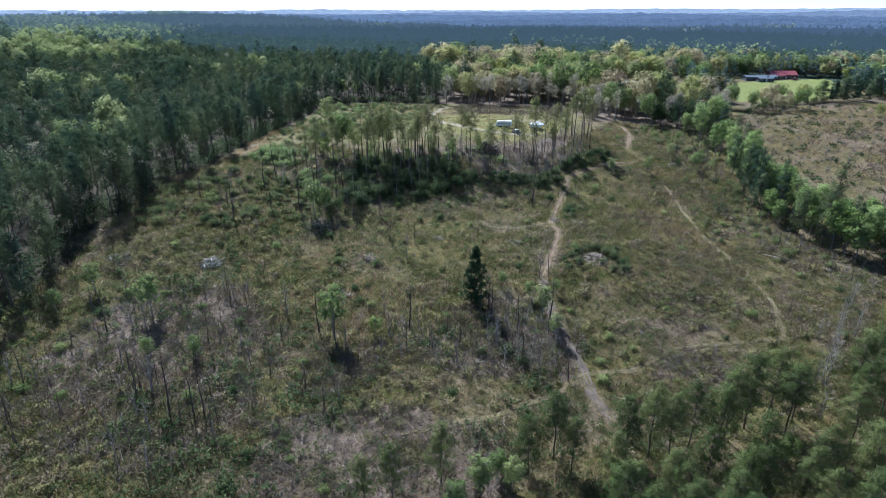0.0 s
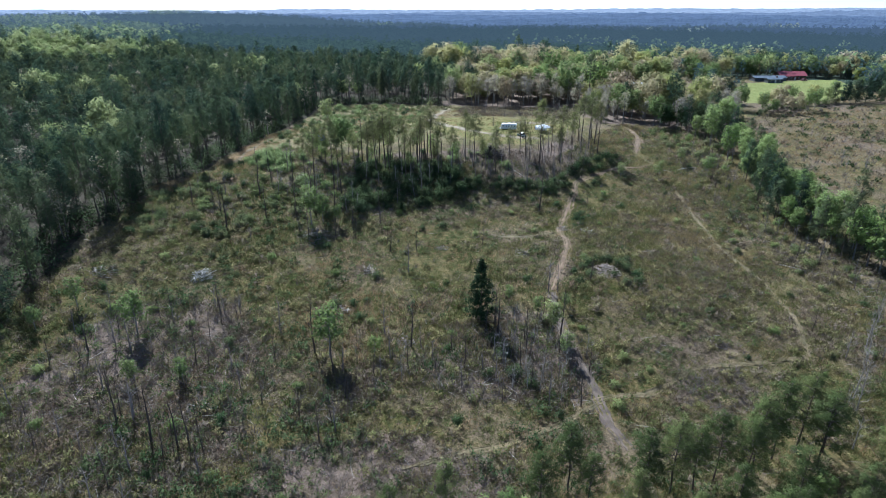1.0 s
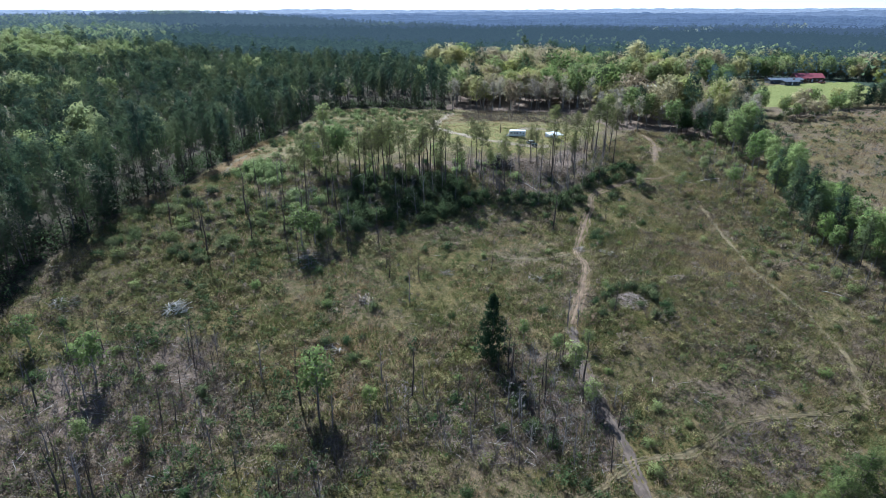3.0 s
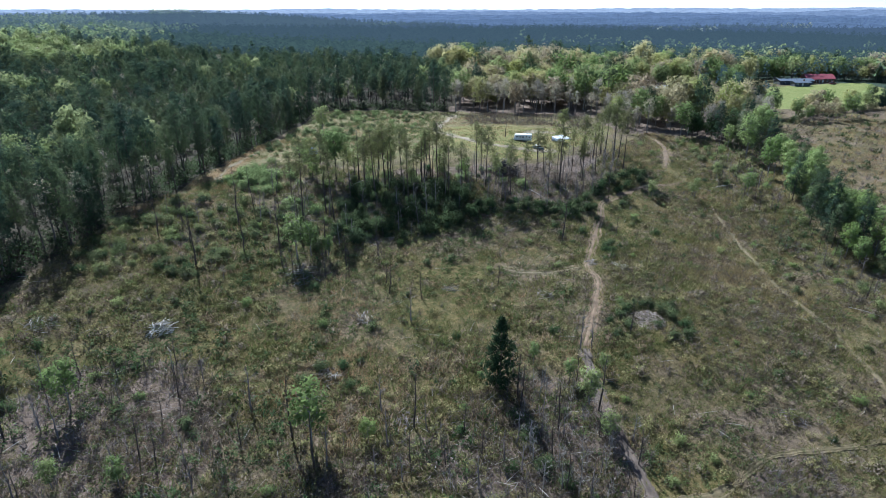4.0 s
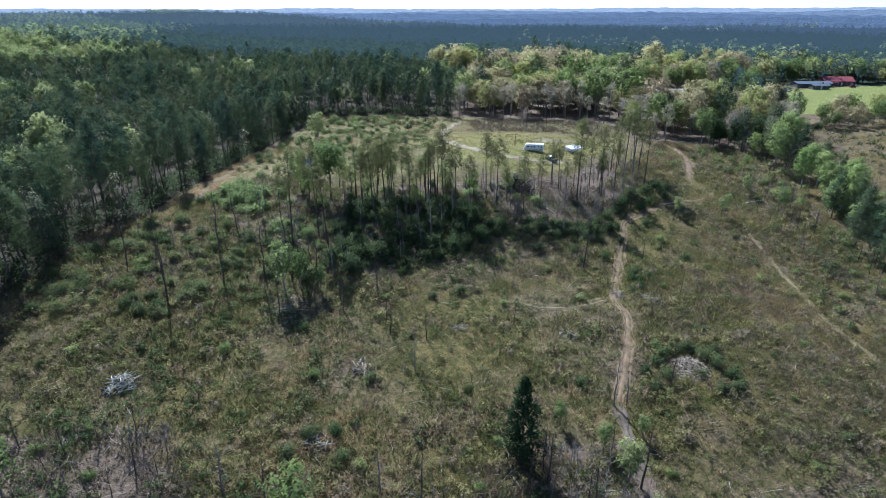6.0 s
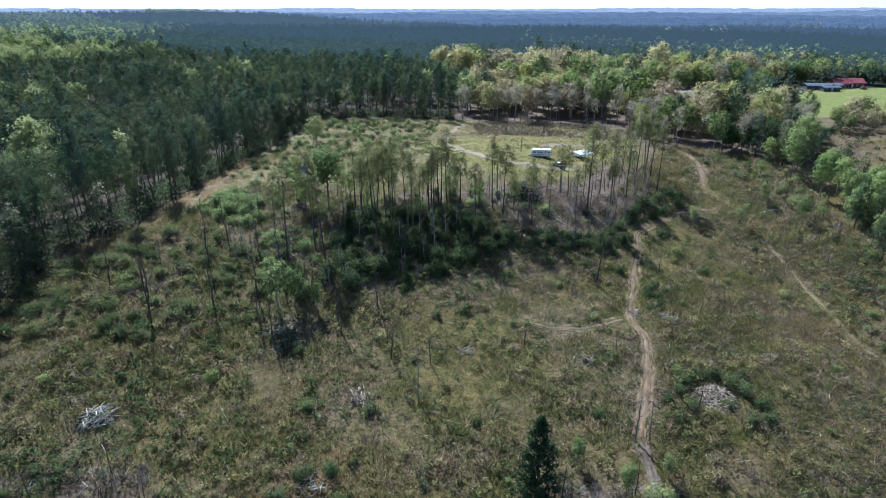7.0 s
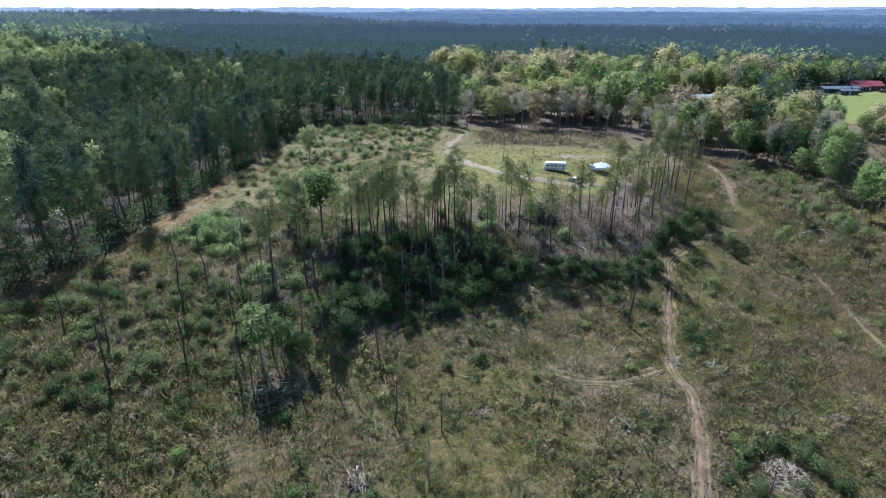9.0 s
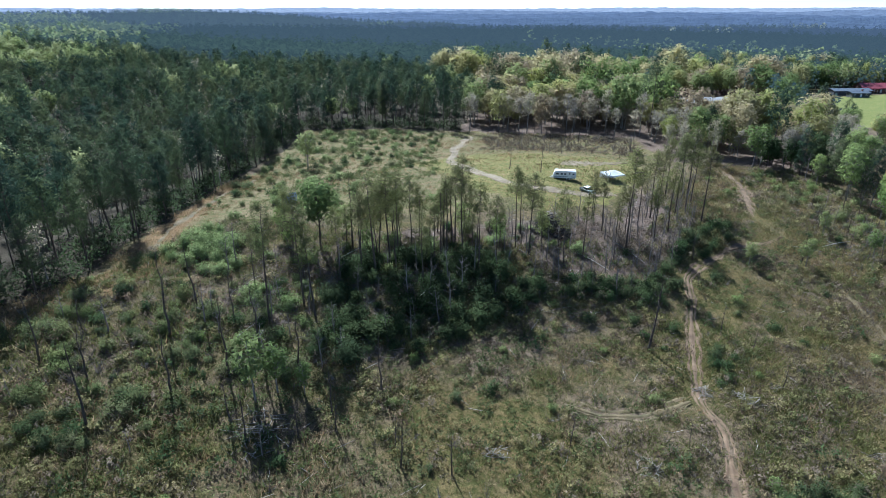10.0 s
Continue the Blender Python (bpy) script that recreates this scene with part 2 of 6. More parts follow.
def leaves(rng, centres, spread, length, width, each, up=0.3, out=None, face=None, loose=0.65):
    """Leaf triangles in clumps round the centres; face: the way that each clump's leaves turn their flat side."""
    c = np.repeat(np.asarray(centres, float), each, axis=0)
    n = len(c)
    d = rng.normal(size=(n, 3))
    if out is not None:
        d += np.repeat(np.asarray(out), each, axis=0) * 1.2
    d[:, 2] += up
    if face is None:
        nrm = rng.normal(size=(n, 3))
    else:
        nrm = np.repeat(np.asarray(face, float), each, axis=0) + rng.normal(size=(n, 3)) * loose
        nrm /= np.linalg.norm(nrm, axis=1)[:, None] + 1e-9
        d -= nrm * np.sum(d * nrm, axis=1)[:, None] * 0.85
    d /= np.linalg.norm(d, axis=1)[:, None] + 1e-9
    s = np.cross(d, nrm)
    s /= np.linalg.norm(s, axis=1)[:, None] + 1e-9
    c = c + rng.normal(size=(n, 3)) * spread
    ln_ = length * rng.uniform(0.6, 1.3, (n, 1))
    wd = width * rng.uniform(0.6, 1.3, (n, 1))
    v = np.stack([c - s * wd * 0.5, c + s * wd * 0.5, c + d * ln_], 1)
    if face is None:
        return v.reshape(-1, 3), np.arange(3 * n).reshape(-1, 3)
    # wind each leaf so that its front looks out of the crown, and shade it as part of the crown's round form
    soft = np.repeat(np.asarray(face, float), each, axis=0)
    soft = soft / (np.linalg.norm(soft, axis=1)[:, None] + 1e-9) + 0.3 * nrm
    flip = np.sum(np.cross(v[:, 1] - v[:, 0], v[:, 2] - v[:, 0]) * soft, axis=1) < 0
    v[flip] = v[flip][:, [1, 0, 2]]
    soft /= np.linalg.norm(soft, axis=1)[:, None] + 1e-9
    return v.reshape(-1, 3), np.arange(3 * n).reshape(-1, 3), np.repeat(soft, 3, axis=0)


def outward(cen, centre, up=0.35):
    """Directions from the middle of a crown to its clumps."""
    d = np.asarray(cen, float) - np.asarray(centre, float)
    d /= np.linalg.norm(d, axis=1)[:, None] + 1e-9
    d[:, 2] += up
    return d / (np.linalg.norm(d, axis=1)[:, None] + 1e-9)


def pine_shape(seed, h=20.0, base=0.45, r=3.0, limbs=34, each=12, leaf=0.62, lean=0.0, sides=6, lite=False, wide=0.36, dome=0.75):
    """A pine: (trunk with limbs, crown of needle clumps)."""
    rng = np.random.default_rng(seed)
    zs = np.linspace(0, h, 8)
    wob = np.cumsum(rng.normal(0, 0.012 * h, (8, 2)), axis=0) * 0.5
    wob -= wob[0]
    wob[:, 0] += lean * zs
    pts = np.c_[wob, zs]
    pts[0, 2] = -0.6
    step = 3 if lite else 1
    bits = [tube(pts[::step], np.interp(zs[::step], [0, h], [0.0085 * h + 0.05, 0.025]), sides)]
    cen, outs = [], []
    for i in range(limbs):
        u = (i + rng.uniform(0, 1)) / limbs
        z = h * (base + (0.98 - base) * u)
        prof = (1 - dome) * (1 - u) ** 0.65 + dome * math.sin(math.pi * (0.2 + 0.72 * u)) ** 0.8
        length = max(0.5, r * prof * rng.uniform(0.55, 1.15))
        az = i * 2.4 + rng.uniform(-0.5, 0.5)
        o = np.array([np.cos(az), np.sin(az), 0])
        p0 = np.array([np.interp(z, zs, pts[:, 0]), np.interp(z, zs, pts[:, 1]), z])
        rise = rng.uniform(-0.05, 0.45)
        p2 = p0 + o * length + np.array([0, 0, rise * length])
        p1 = (p0 + p2) / 2 + np.array([0, 0, 0.08 * length])
        if not lite:
            bits.append(tube([p0, p1, p2], [0.03 + 0.014 * length, 0.02 + 0.008 * length, 0.012], 3))
        for w in ((0.55, 0.8, 1.0) if length > 1.4 else (0.7, 1.0)):
            cen.append(p0 + (p2 - p0) * w + rng.normal(0, 0.14 * length, 3))
            outs.append(o * 0.6)
    for i in range(0 if lite else int(3 + 10 * (1 - base) * rng.uniform(0.3, 1))):
        z = h * rng.uniform(0.08, max(base, 0.1))
        az = rng.uniform(0, 6.28)
        p0 = np.array([np.interp(z, zs, pts[:, 0]), np.interp(z, zs, pts[:, 1]), z])
        bits.append(tube([p0, p0 + np.array([np.cos(az), np.sin(az), rng.uniform(-0.3, 0.3)]) * rng.uniform(0.4, 1.6)], [0.035, 0.012], 3))
    cen.append(np.array([pts[-1, 0], pts[-1, 1], h]))
    outs.append(np.array([0, 0, 1.0]))
    crown = leaves(rng, cen, 0.33 * (leaf / 0.62), leaf, leaf * wide, each, 0.5, outs, np.asarray(outs) * 1.4 + np.c_[np.zeros((len(outs), 2)), 1.35 * (np.asarray(cen)[:, 2:] / h - base) / (1 - base) - 0.3], 0.5)
    return join(bits), crown


def broadleaf_shape(seed, h=14.0, base=0.3, r=4.0, arms=9, twigs=6, each=16, leaf=0.4, sides=6, spread=0.75, lite=False):
    """A broad-leaved tree: (trunk, limbs and twigs; crown of leaves, None where each is 0)."""
    rng = np.random.default_rng(seed)
    zs = np.linspace(0, h * 0.92, 7)
    wob = np.cumsum(rng.normal(0, 0.014 * h, (7, 2)), axis=0) * 0.6
    wob -= wob[0]
    pts = np.c_[wob, zs]
    pts[0, 2] = -0.5
    step = 3 if lite else 1
    bits = [tube(pts[::step], np.interp(zs[::step], [0, h], [0.012 * h + 0.04, 0.02]), sides)]
    cen = []
    for i in range(arms):
        u = (i + rng.uniform(0, 1)) / arms
        z = h * (base + (0.85 - base) * u)
        prof = math.sin(math.pi * min(0.97, 0.18 + 0.8 * u)) ** 0.7
        length = r * prof * rng.uniform(0.7, 1.15)
        az = i * 2.4 + rng.uniform(-0.6, 0.6)
        p0 = np.array([np.interp(z, zs, pts[:, 0]), np.interp(z, zs, pts[:, 1]), z])
        o = np.array([np.cos(az), np.sin(az), rng.uniform(0.35, 0.95)])
        p2 = p0 + o * length * 0.85
        p1 = (p0 + p2) / 2 + rng.normal(0, 0.06 * length, 3)
        bits.append(tube([p0, p2] if lite else [p0, p1, p2], [0.02 + 0.016 * length, 0.012] if lite else [0.02 + 0.016 * length, 0.015 + 0.009 * length, 0.012], 3))
        for j in range(twigs):
            w = rng.uniform(0.35, 1.0)
            q0 = p0 + (p2 - p0) * w
            d = rng.normal(size=3) + o * 0.8 + np.array([0, 0, 0.5])
            d /= np.linalg.norm(d)
            q1 = q0 + d * length * rng.uniform(0.2, 0.5)
            if not lite:
                bits.append(tube([q0, q1], [0.022, 0.009], 3))
            cen += [q1, (q0 + q1) / 2]
    crown = leaves(rng, cen, spread * r / 6, leaf, leaf * 0.8, each, 0.2, None, outward(cen, (0, 0, h * (base + 0.9) / 2)), 0.6) if each else None
    return join(bits), crown


def round_shape(seed, h=14.0, base=0.25, r=4.5, lobes=10, per=40, leaf=0.8, sides=5, lite=False):
    """A broad-leaved tree with a full crown: leaves over several rounded lobes, a limb to each."""
    rng = np.random.default_rng(seed)
    mid, half = h * (1 + base) / 2, h * (1 - base) / 2
    bits = [tube([[0, 0, -0.5], [0.02 * h, 0, mid * 0.6], [0, 0.015 * h, h * 0.85]], [0.012 * h + 0.04, 0.009 * h + 0.02, 0.03], 3 if lite else sides)]
    cen, face, inner, inner_face = [], [], [], []
    for i in range(lobes):
        u = (i + rng.uniform(0.2, 0.8)) / lobes
        z, az = 0.78 * (2 * u - 1), i * 2.4 + rng.uniform(-0.5, 0.5)
        flat = math.sqrt(max(0.0, 1 - z * z)) * rng.uniform(0.5, 0.85)
        c = np.array([flat * r * 0.72 * math.cos(az), flat * r * 0.72 * math.sin(az), mid + z * half * 0.78])
        size = r * rng.uniform(0.34, 0.56)
        if not lite or i % 3 == 0:
            bits.append(tube([[0, 0, max(h * base * 0.8, c[2] - 0.5 * r)], c], [0.02 + 0.006 * h, 0.015], 3))
        d = rng.normal(size=(per, 3)) + np.array([0, 0, 0.35])
        d /= np.linalg.norm(d, axis=1)[:, None]
        p = c + d * size * np.array([1.0, 1.0, 0.85]) * rng.uniform(0.75, 1.08, (per, 1))
        if not lite:
            for q in p[:: max(1, per // 6)]:
                bits.append(tube([c, q], [0.03, 0.01], 3))
        g = p - np.array([0, 0, mid - 0.3 * half])
        g /= np.linalg.norm(g, axis=1)[:, None]
        cen.append(p)
        face.append(0.55 * d + 0.6 * g)
        # larger leaf masses inside each lobe close the crown against the light
        d2 = rng.normal(size=(14, 3)) + np.array([0, 0, 0.2])
        d2 /= np.linalg.norm(d2, axis=1)[:, None]
        inner.append(c + d2 * size * 0.5)
        inner_face.append(0.6 * d2 + 0.5 * np.array([0, 0, 1.0]))
    outer = leaves(rng, np.concatenate(cen), 0.04 * r, leaf, leaf * 0.8, 1, 0.15, None, np.concatenate(face), 0.5)
    core = leaves(rng, np.concatenate(inner), 0.03 * r, 0.24 * r, 0.2 * r, 1, 0.0, None, np.concatenate(inner_face), 0.25)
    return join(bits), (np.concatenate([outer[0], core[0]]), np.concatenate([outer[1], core[1] + len(outer[0])]), np.concatenate([outer[2], core[2]]))


def cone_shape(seed, h=12.0, r=2.2):
    """A red cedar: a dense, ragged cone."""
    rng = np.random.default_rng(seed)
    bits = [tube([[0, 0, -0.5], [0.1, 0, h * 0.5], [0, 0.1, h * 0.97]], [0.22, 0.13, 0.03], 6)]
    cen, outs = [], []
    for i in range(300):
        u = rng.uniform(0, 1) ** 1.25
        z = h * (0.07 + 0.93 * u)
        az = rng.uniform(0, 6.28)
        rad = r * (1 - u) ** 0.8 * (0.45 + 0.55 * min(1.0, u / 0.22)) * (0.3 + 0.7 * rng.uniform(0, 1) ** 0.5) * (0.78 + 0.25 * math.sin(1.9 * z + seed + 2 * az) + 0.12 * math.sin(3 * az + z))
        o = np.array([np.cos(az), np.sin(az), 0.0])
        cen.append(o * rad + np.array([0, 0, z]))
        outs.append(o)
        if i % 5 == 0:
            bits.append(tube([[0, 0, z - 0.1 * rad], o * rad + np.array([0, 0, z])], [0.04, 0.012], 3))
    return join(bits), leaves(rng, cen, 0.22, 0.5, 0.26, 16, 0.5, outs, np.asarray(outs) + np.array([0, 0, 0.4]), 0.6)


def bush_shape(seed, h=1.8, r=1.4, stems=9, each=26, leaf=0.26):
    rng = np.random.default_rng(seed)
    bits, cen = [], []
    for i in range(stems):
        az, t = rng.uniform(0, 6.28), rng.uniform(0.15, 1.0)
        tip = np.array([np.cos(az) * r * t, np.sin(az) * r * t, h * rng.uniform(0.55, 1.0) * (1 - 0.45 * t * t)])
        mid = tip * np.array([0.45, 0.45, 0.6])
        bits.append(tube([[0.15 * np.cos(az), 0.15 * np.sin(az), -0.3], mid, tip], [0.04, 0.025, 0.01], 3))
        cen += [tip, (mid + tip) / 2, tip * np.array([0.9, 0.9, 0.45])]
    return join(bits), leaves(rng, cen, 0.2 * r, leaf, leaf * 0.65, each, 0.35, None, outward(cen, (0, 0, 0)), 0.7)


def scatter(shape, where, turn, size, tint=None, tall=None):
    """Many copies of one shape joined into one soup: vertices, faces, tints, normals (zero where the shape has none)."""
    v, f = shape[:2]
    where, turn, size = np.asarray(where, float), np.asarray(turn, float), np.asarray(size, float)
    n, c, s = len(where), np.cos(turn), np.sin(turn)
    tall = size if tall is None else tall
    x = (v[None, :, 0] * c[:, None] - v[None, :, 1] * s[:, None]) * size[:, None]
    y = (v[None, :, 0] * s[:, None] + v[None, :, 1] * c[:, None]) * size[:, None]
    z = np.broadcast_to(v[None, :, 2], x.shape) * tall[:, None]
    vv = np.stack([x, y, z], -1) + where[:, None, :]
    ff = f[None] + (np.arange(n) * len(v))[:, None, None]
    tt = np.repeat(np.zeros(n) if tint is None else tint, len(v))
    nn = np.zeros((n * len(v), 3))
    if len(shape) > 2:
        m = shape[2]
        nn = np.stack([m[None, :, 0] * c[:, None] - m[None, :, 1] * s[:, None], m[None, :, 0] * s[:, None] + m[None, :, 1] * c[:, None], np.broadcast_to(m[None, :, 2], x.shape)], -1).reshape(-1, 3)
    return vv.reshape(-1, 3), ff.reshape(-1, f.shape[1]), tt, nn


def soup(name, pieces, mats, label, category, parent=None):
    """One object of kind stuff out of several scatterings (v, f, tint, normals, material index)."""
    v, f, t, nn, m, n = [], [], [], [], [], 0
    for pv, pf, pt, pn, pm in pieces:
        if not len(pv):
            continue
        v.append(pv)
        f.append(pf + n)
        t.append(pt)
        nn.append(pn)
        m.append(np.full(len(pf), pm))
        n += len(pv)
    nn = np.concatenate(nn)
    ob = mesh_object(name, np.concatenate(v), np.concatenate(f), mats, parent, False, np.concatenate(m), np.concatenate(t), nn if np.abs(nn).sum() else None)
    return tagged(ob, label, category, kind="stuff")


# ---- the lie of the land ----
SLOPE = [-5.34, -1.05, 2.41, 6.55]
HILLS = [(-20, 235, 55, 5.74), (-50, 225, 35, 3.74), (20, 255, 40, 3.4), (60, 300, 60, 2.53), (-20, 310, 60, -1.37), (-70, 185, 30, 1.17), (-30, 205, 25, 0.2), (10, 222, 25, 3.69), (0, 190, 30, -3.65), (40, 210, 25, -1.47), (30, 100, 45, -4.74), (80, 130, 45, -5.77), (-50, 140, 40, -4.43), (50, 145, 28, 6.8), (-90, 160, 45, 9.44), (0, 150, 40, 1.74), (90, 180, 40, -1.59), (-20, 110, 40, 2.71), (100, 250, 50, -1.28), (60, 250, 30, 0.13)]
FAR_HILLS = [(377, 925, 190, 7), (-1020, 1800, 240, 23), (-700, 1800, 150, 23), (-470, 1830, 110, 12), (-300, 1850, 120, 6), (250, 465, 70, 3), (-330, 470, 110, 12), (-430, 680, 170, 15), (-60, 950, 220, 9), (-350, 1050, 150, 5), (160, 1000, 110, 3), (900, 1500, 300, 9), (-1150, 1300, 280, 14)]


def smooth01(a, lo, hi):
    u = np.clip((np.asarray(a, float) - lo) / (hi - lo), 0, 1)
    return u * u * (3 - 2 * u)


def height(x, y):
    x, y = np.asarray(x, float), np.asarray(y, float)
    cx, cy = np.clip(x, -320, 320), np.clip(y, -120, 480)
    z = SLOPE[0] + SLOPE[1] * cx / 100 + SLOPE[2] * cy / 100 + SLOPE[3] * np.tanh((cy - 200) / 150)
    for a, b, r, h in HILLS:
        z = z + h * np.exp(-((x - a) ** 2 + (y - b) ** 2) / (2 * r * r))
    far = 6 + 2.5 * np.sin(x / 170 + 1) * np.cos(y / 210) + 2.0 * np.sin((x + y) / 330) - 0.002 * np.clip(-y, 0, 4000)
    for a, b, r, h in FAR_HILLS:
        far = far + h * np.exp(-((x - a) ** 2 + (y - b) ** 2) / (2 * r * r))
    w = smooth01(np.hypot(x, y - 200), 230, 430)
    bumps = 0.10 * np.sin(x * 0.9 + 2 * np.sin(y * 0.33)) * np.sin(y * 0.8 + 1.7 * np.sin(x * 0.41)) + 0.16 * np.sin(x * 0.31 + 1) * np.sin(y * 0.27 + 2)
    return z * (1 - w) + far * w + bumps


def inside(x, y, poly):
    x, y = np.asarray(x, float), np.asarray(y, float)
    hit = np.zeros(x.shape, bool)
    for (x0, y0), (x1, y1) in zip(poly, poly[1:] + poly[:1]):
        cross = (y0 > y) != (y1 > y)
        hit ^= cross & (x < (x1 - x0) * (y - y0) / (y1 - y0 + 1e-12) + x0)
    return hit


def near_line(x, y, line):
    """The distance in plan to a polyline."""
    best = np.full(np.shape(x), 1e9)
    for (x0, y0), (x1, y1) in zip(line, line[1:]):
        u = np.clip(((x - x0) * (x1 - x0) + (y - y0) * (y1 - y0)) / ((x1 - x0) ** 2 + (y1 - y0) ** 2), 0, 1)
        best = np.minimum(best, np.hypot(x - x0 - u * (x1 - x0), y - y0 - u * (y1 - y0)))
    return best


# tracks, in plan
MAIN = [(31, 90), (28.4, 102.5), (28.2, 108.8), (26.6, 117), (24.6, 126.2), (25, 137), (29.8, 150.8), (33.2, 163), (32.3, 170.3), (33, 174), (37.7, 188.9), (42.5, 202), (44.6, 211), (50.5, 218), (60.5, 226), (71.3, 232), (80, 237)]
GULLY = [(80, 237), (77, 248), (81, 262), (85, 275), (85, 290), (82, 297)]
CROSS = [(-8, 82), (8.7, 89.2), (18.8, 94.3), (29.4, 102.8), (39.5, 105.5), (51.8, 113.6), (65.6, 116.1), (79.1, 119.7)]
EAST = [(79.1, 119.7), (83.5, 134), (83.8, 150.8), (80.1, 165.5), (80.1, 184), (81.3, 217)]
SPUR = [(31, 170.3), (28, 169), (21.9, 166.5), (14.8, 166.6), (9, 169)]
HILLTOP = [(0, 338), (-7.4, 309.6), (-8.8, 282), (-1, 263.7), (6.5, 251), (16.5, 247), (29, 247), (38, 252)]
WEST = [(-82, 180), (-75.5, 187.5), (-72, 194), (-72.5, 205), (-73.5, 219), (-72, 245), (-69, 265)]
# woods, in plan
FOREST = [(-88, 183), (-79, 191), (-78.4, 211.7), (-77.2, 233), (-76.8, 275), (-74.7, 316), (-74, 352), (-34.8, 357), (-6, 350), (8, 420), (-30, 520), (-520, 520), (-520, 100), (-150, 60), (-95, 75), (-93, 103), (-92, 127), (-94, 150), (-87, 165)]
GROVE = [(-6, 350), (15, 341), (40, 341), (66, 337), (71, 297), (82, 297), (110, 292), (122, 288), (150, 318), (165, 352), (150, 385), (100, 385), (90, 405), (100, 440), (150, 445), (185, 440), (215, 480), (120, 520), (-30, 520), (8, 420)]
HEDGE = [(110, 293), (115, 262), (108, 214), (105, 190), (109, 176), (116, 165), (120, 150), (142, 150), (139, 174), (127, 184), (121, 197), (122, 214), (130, 250), (135, 297)]
FIELD = [(136, 299), (131, 250), (123, 214), (122, 198), (128, 185), (140, 175), (150, 150), (330, 150), (330, 358), (225, 362), (165, 330)]
MOWN = [(178, 368), (226, 376), (256, 396), (282, 436), (292, 474), (215, 452), (196, 425)]
LAWN = [(-12, 262), (-2, 243), (14, 232), (32, 240), (46, 262), (58, 282), (44, 298), (10, 300), (-5, 294), (-24, 282)]
HILLSIDE = [(-52, 178), (-32, 184), (0, 202), (30, 206), (40, 214), (58, 240), (46, 258), (34, 236), (0, 222), (-30, 216), (-50, 204)]
PLATEAU = [(-70, 215), (-50, 222), (-20, 226), (20, 232), (46, 262), (68, 296), (64, 336), (-6, 349), (-34, 356), (-73, 351), (-73, 300)]


BARE_SLOPE = [(9, 207), (22, 204), (40, 209), (50, 226), (58, 242), (50, 252), (38, 237), (20, 224), (9, 216)]
# brown scrub ground under the thickets
THICKETS = ([(-80, 100), (-72, 122), (-50, 128), (-38, 112), (-34, 82), (-45, 72), (-74, 80)], [(6, 128), (24, 130), (31, 112), (26, 100), (8, 98), (-8, 106), (-18, 92), (-28, 90), (-22, 106), (-4, 114)], [(46, 112), (62, 114), (62, 104), (52, 100), (44, 104)], [(-30, 62), (10, 62), (12, 84), (-8, 92), (-30, 84)])


def ground():
    core = np.arange(-240, 301, 3.0)
    out = 3.0 * np.cumsum(1.13 ** np.arange(1, 46))
    out = out[out < 4700]
    xs = np.r_[(-240 - out)[::-1], core, 300 + out]
    core = np.arange(-40, 481, 3.0)
    ys = np.r_[(-40 - out)[::-1], core, 480 + out]
    gx, gy = np.meshgrid(xs, ys)
    x, y = gx.ravel(), gy.ravel()
    v = np.c_[x, y, height(x, y)]
    nx, ny = len(xs), len(ys)
    i = (np.arange(ny - 1)[:, None] * nx + np.arange(nx - 1)[None]).ravel()
    ob = mesh_object("ground", v, np.c_[i, i + 1, i + nx + 1, i + nx], GROUND, smooth=True)
    far = smooth01(np.hypot(x, y - 200), 330, 420)
    marks = {
        "canopy": np.maximum(far, 0),
        "shaded_litter": inside(x, y, FOREST) * 1.0,
        "lawn": inside(x, y, LAWN) * 1.0, "mown": inside(x, y, MOWN) * 1.0, "straw": inside(x, y, PLATEAU) * 1.0,
        "mould": np.maximum.reduce([inside(x, y, HILLSIDE) * 0.6, inside(x, y, GROVE) * 0.8, inside(x, y, FIELD) * 0.34, inside(x, y, BARE_SLOPE) * 0.62] + [inside(x, y, p) * 0.62 for p in THICKETS]),
        "rust": smooth01(7 - near_line(x, y, WEST), 0, 5),
    }
    marks["canopy"] *= 1 - np.maximum.reduce([marks["mown"], marks["straw"], inside(x, y, FIELD) * 1.0])
    for key, val in marks.items():
        ob.data.attributes.new(key, "FLOAT", "POINT").data.foreach_set("value", val.astype(np.float32))
    return tagged(ob, "rolling cut-over meadow with dry grass and brush", "ground", kind="structure")


ground()


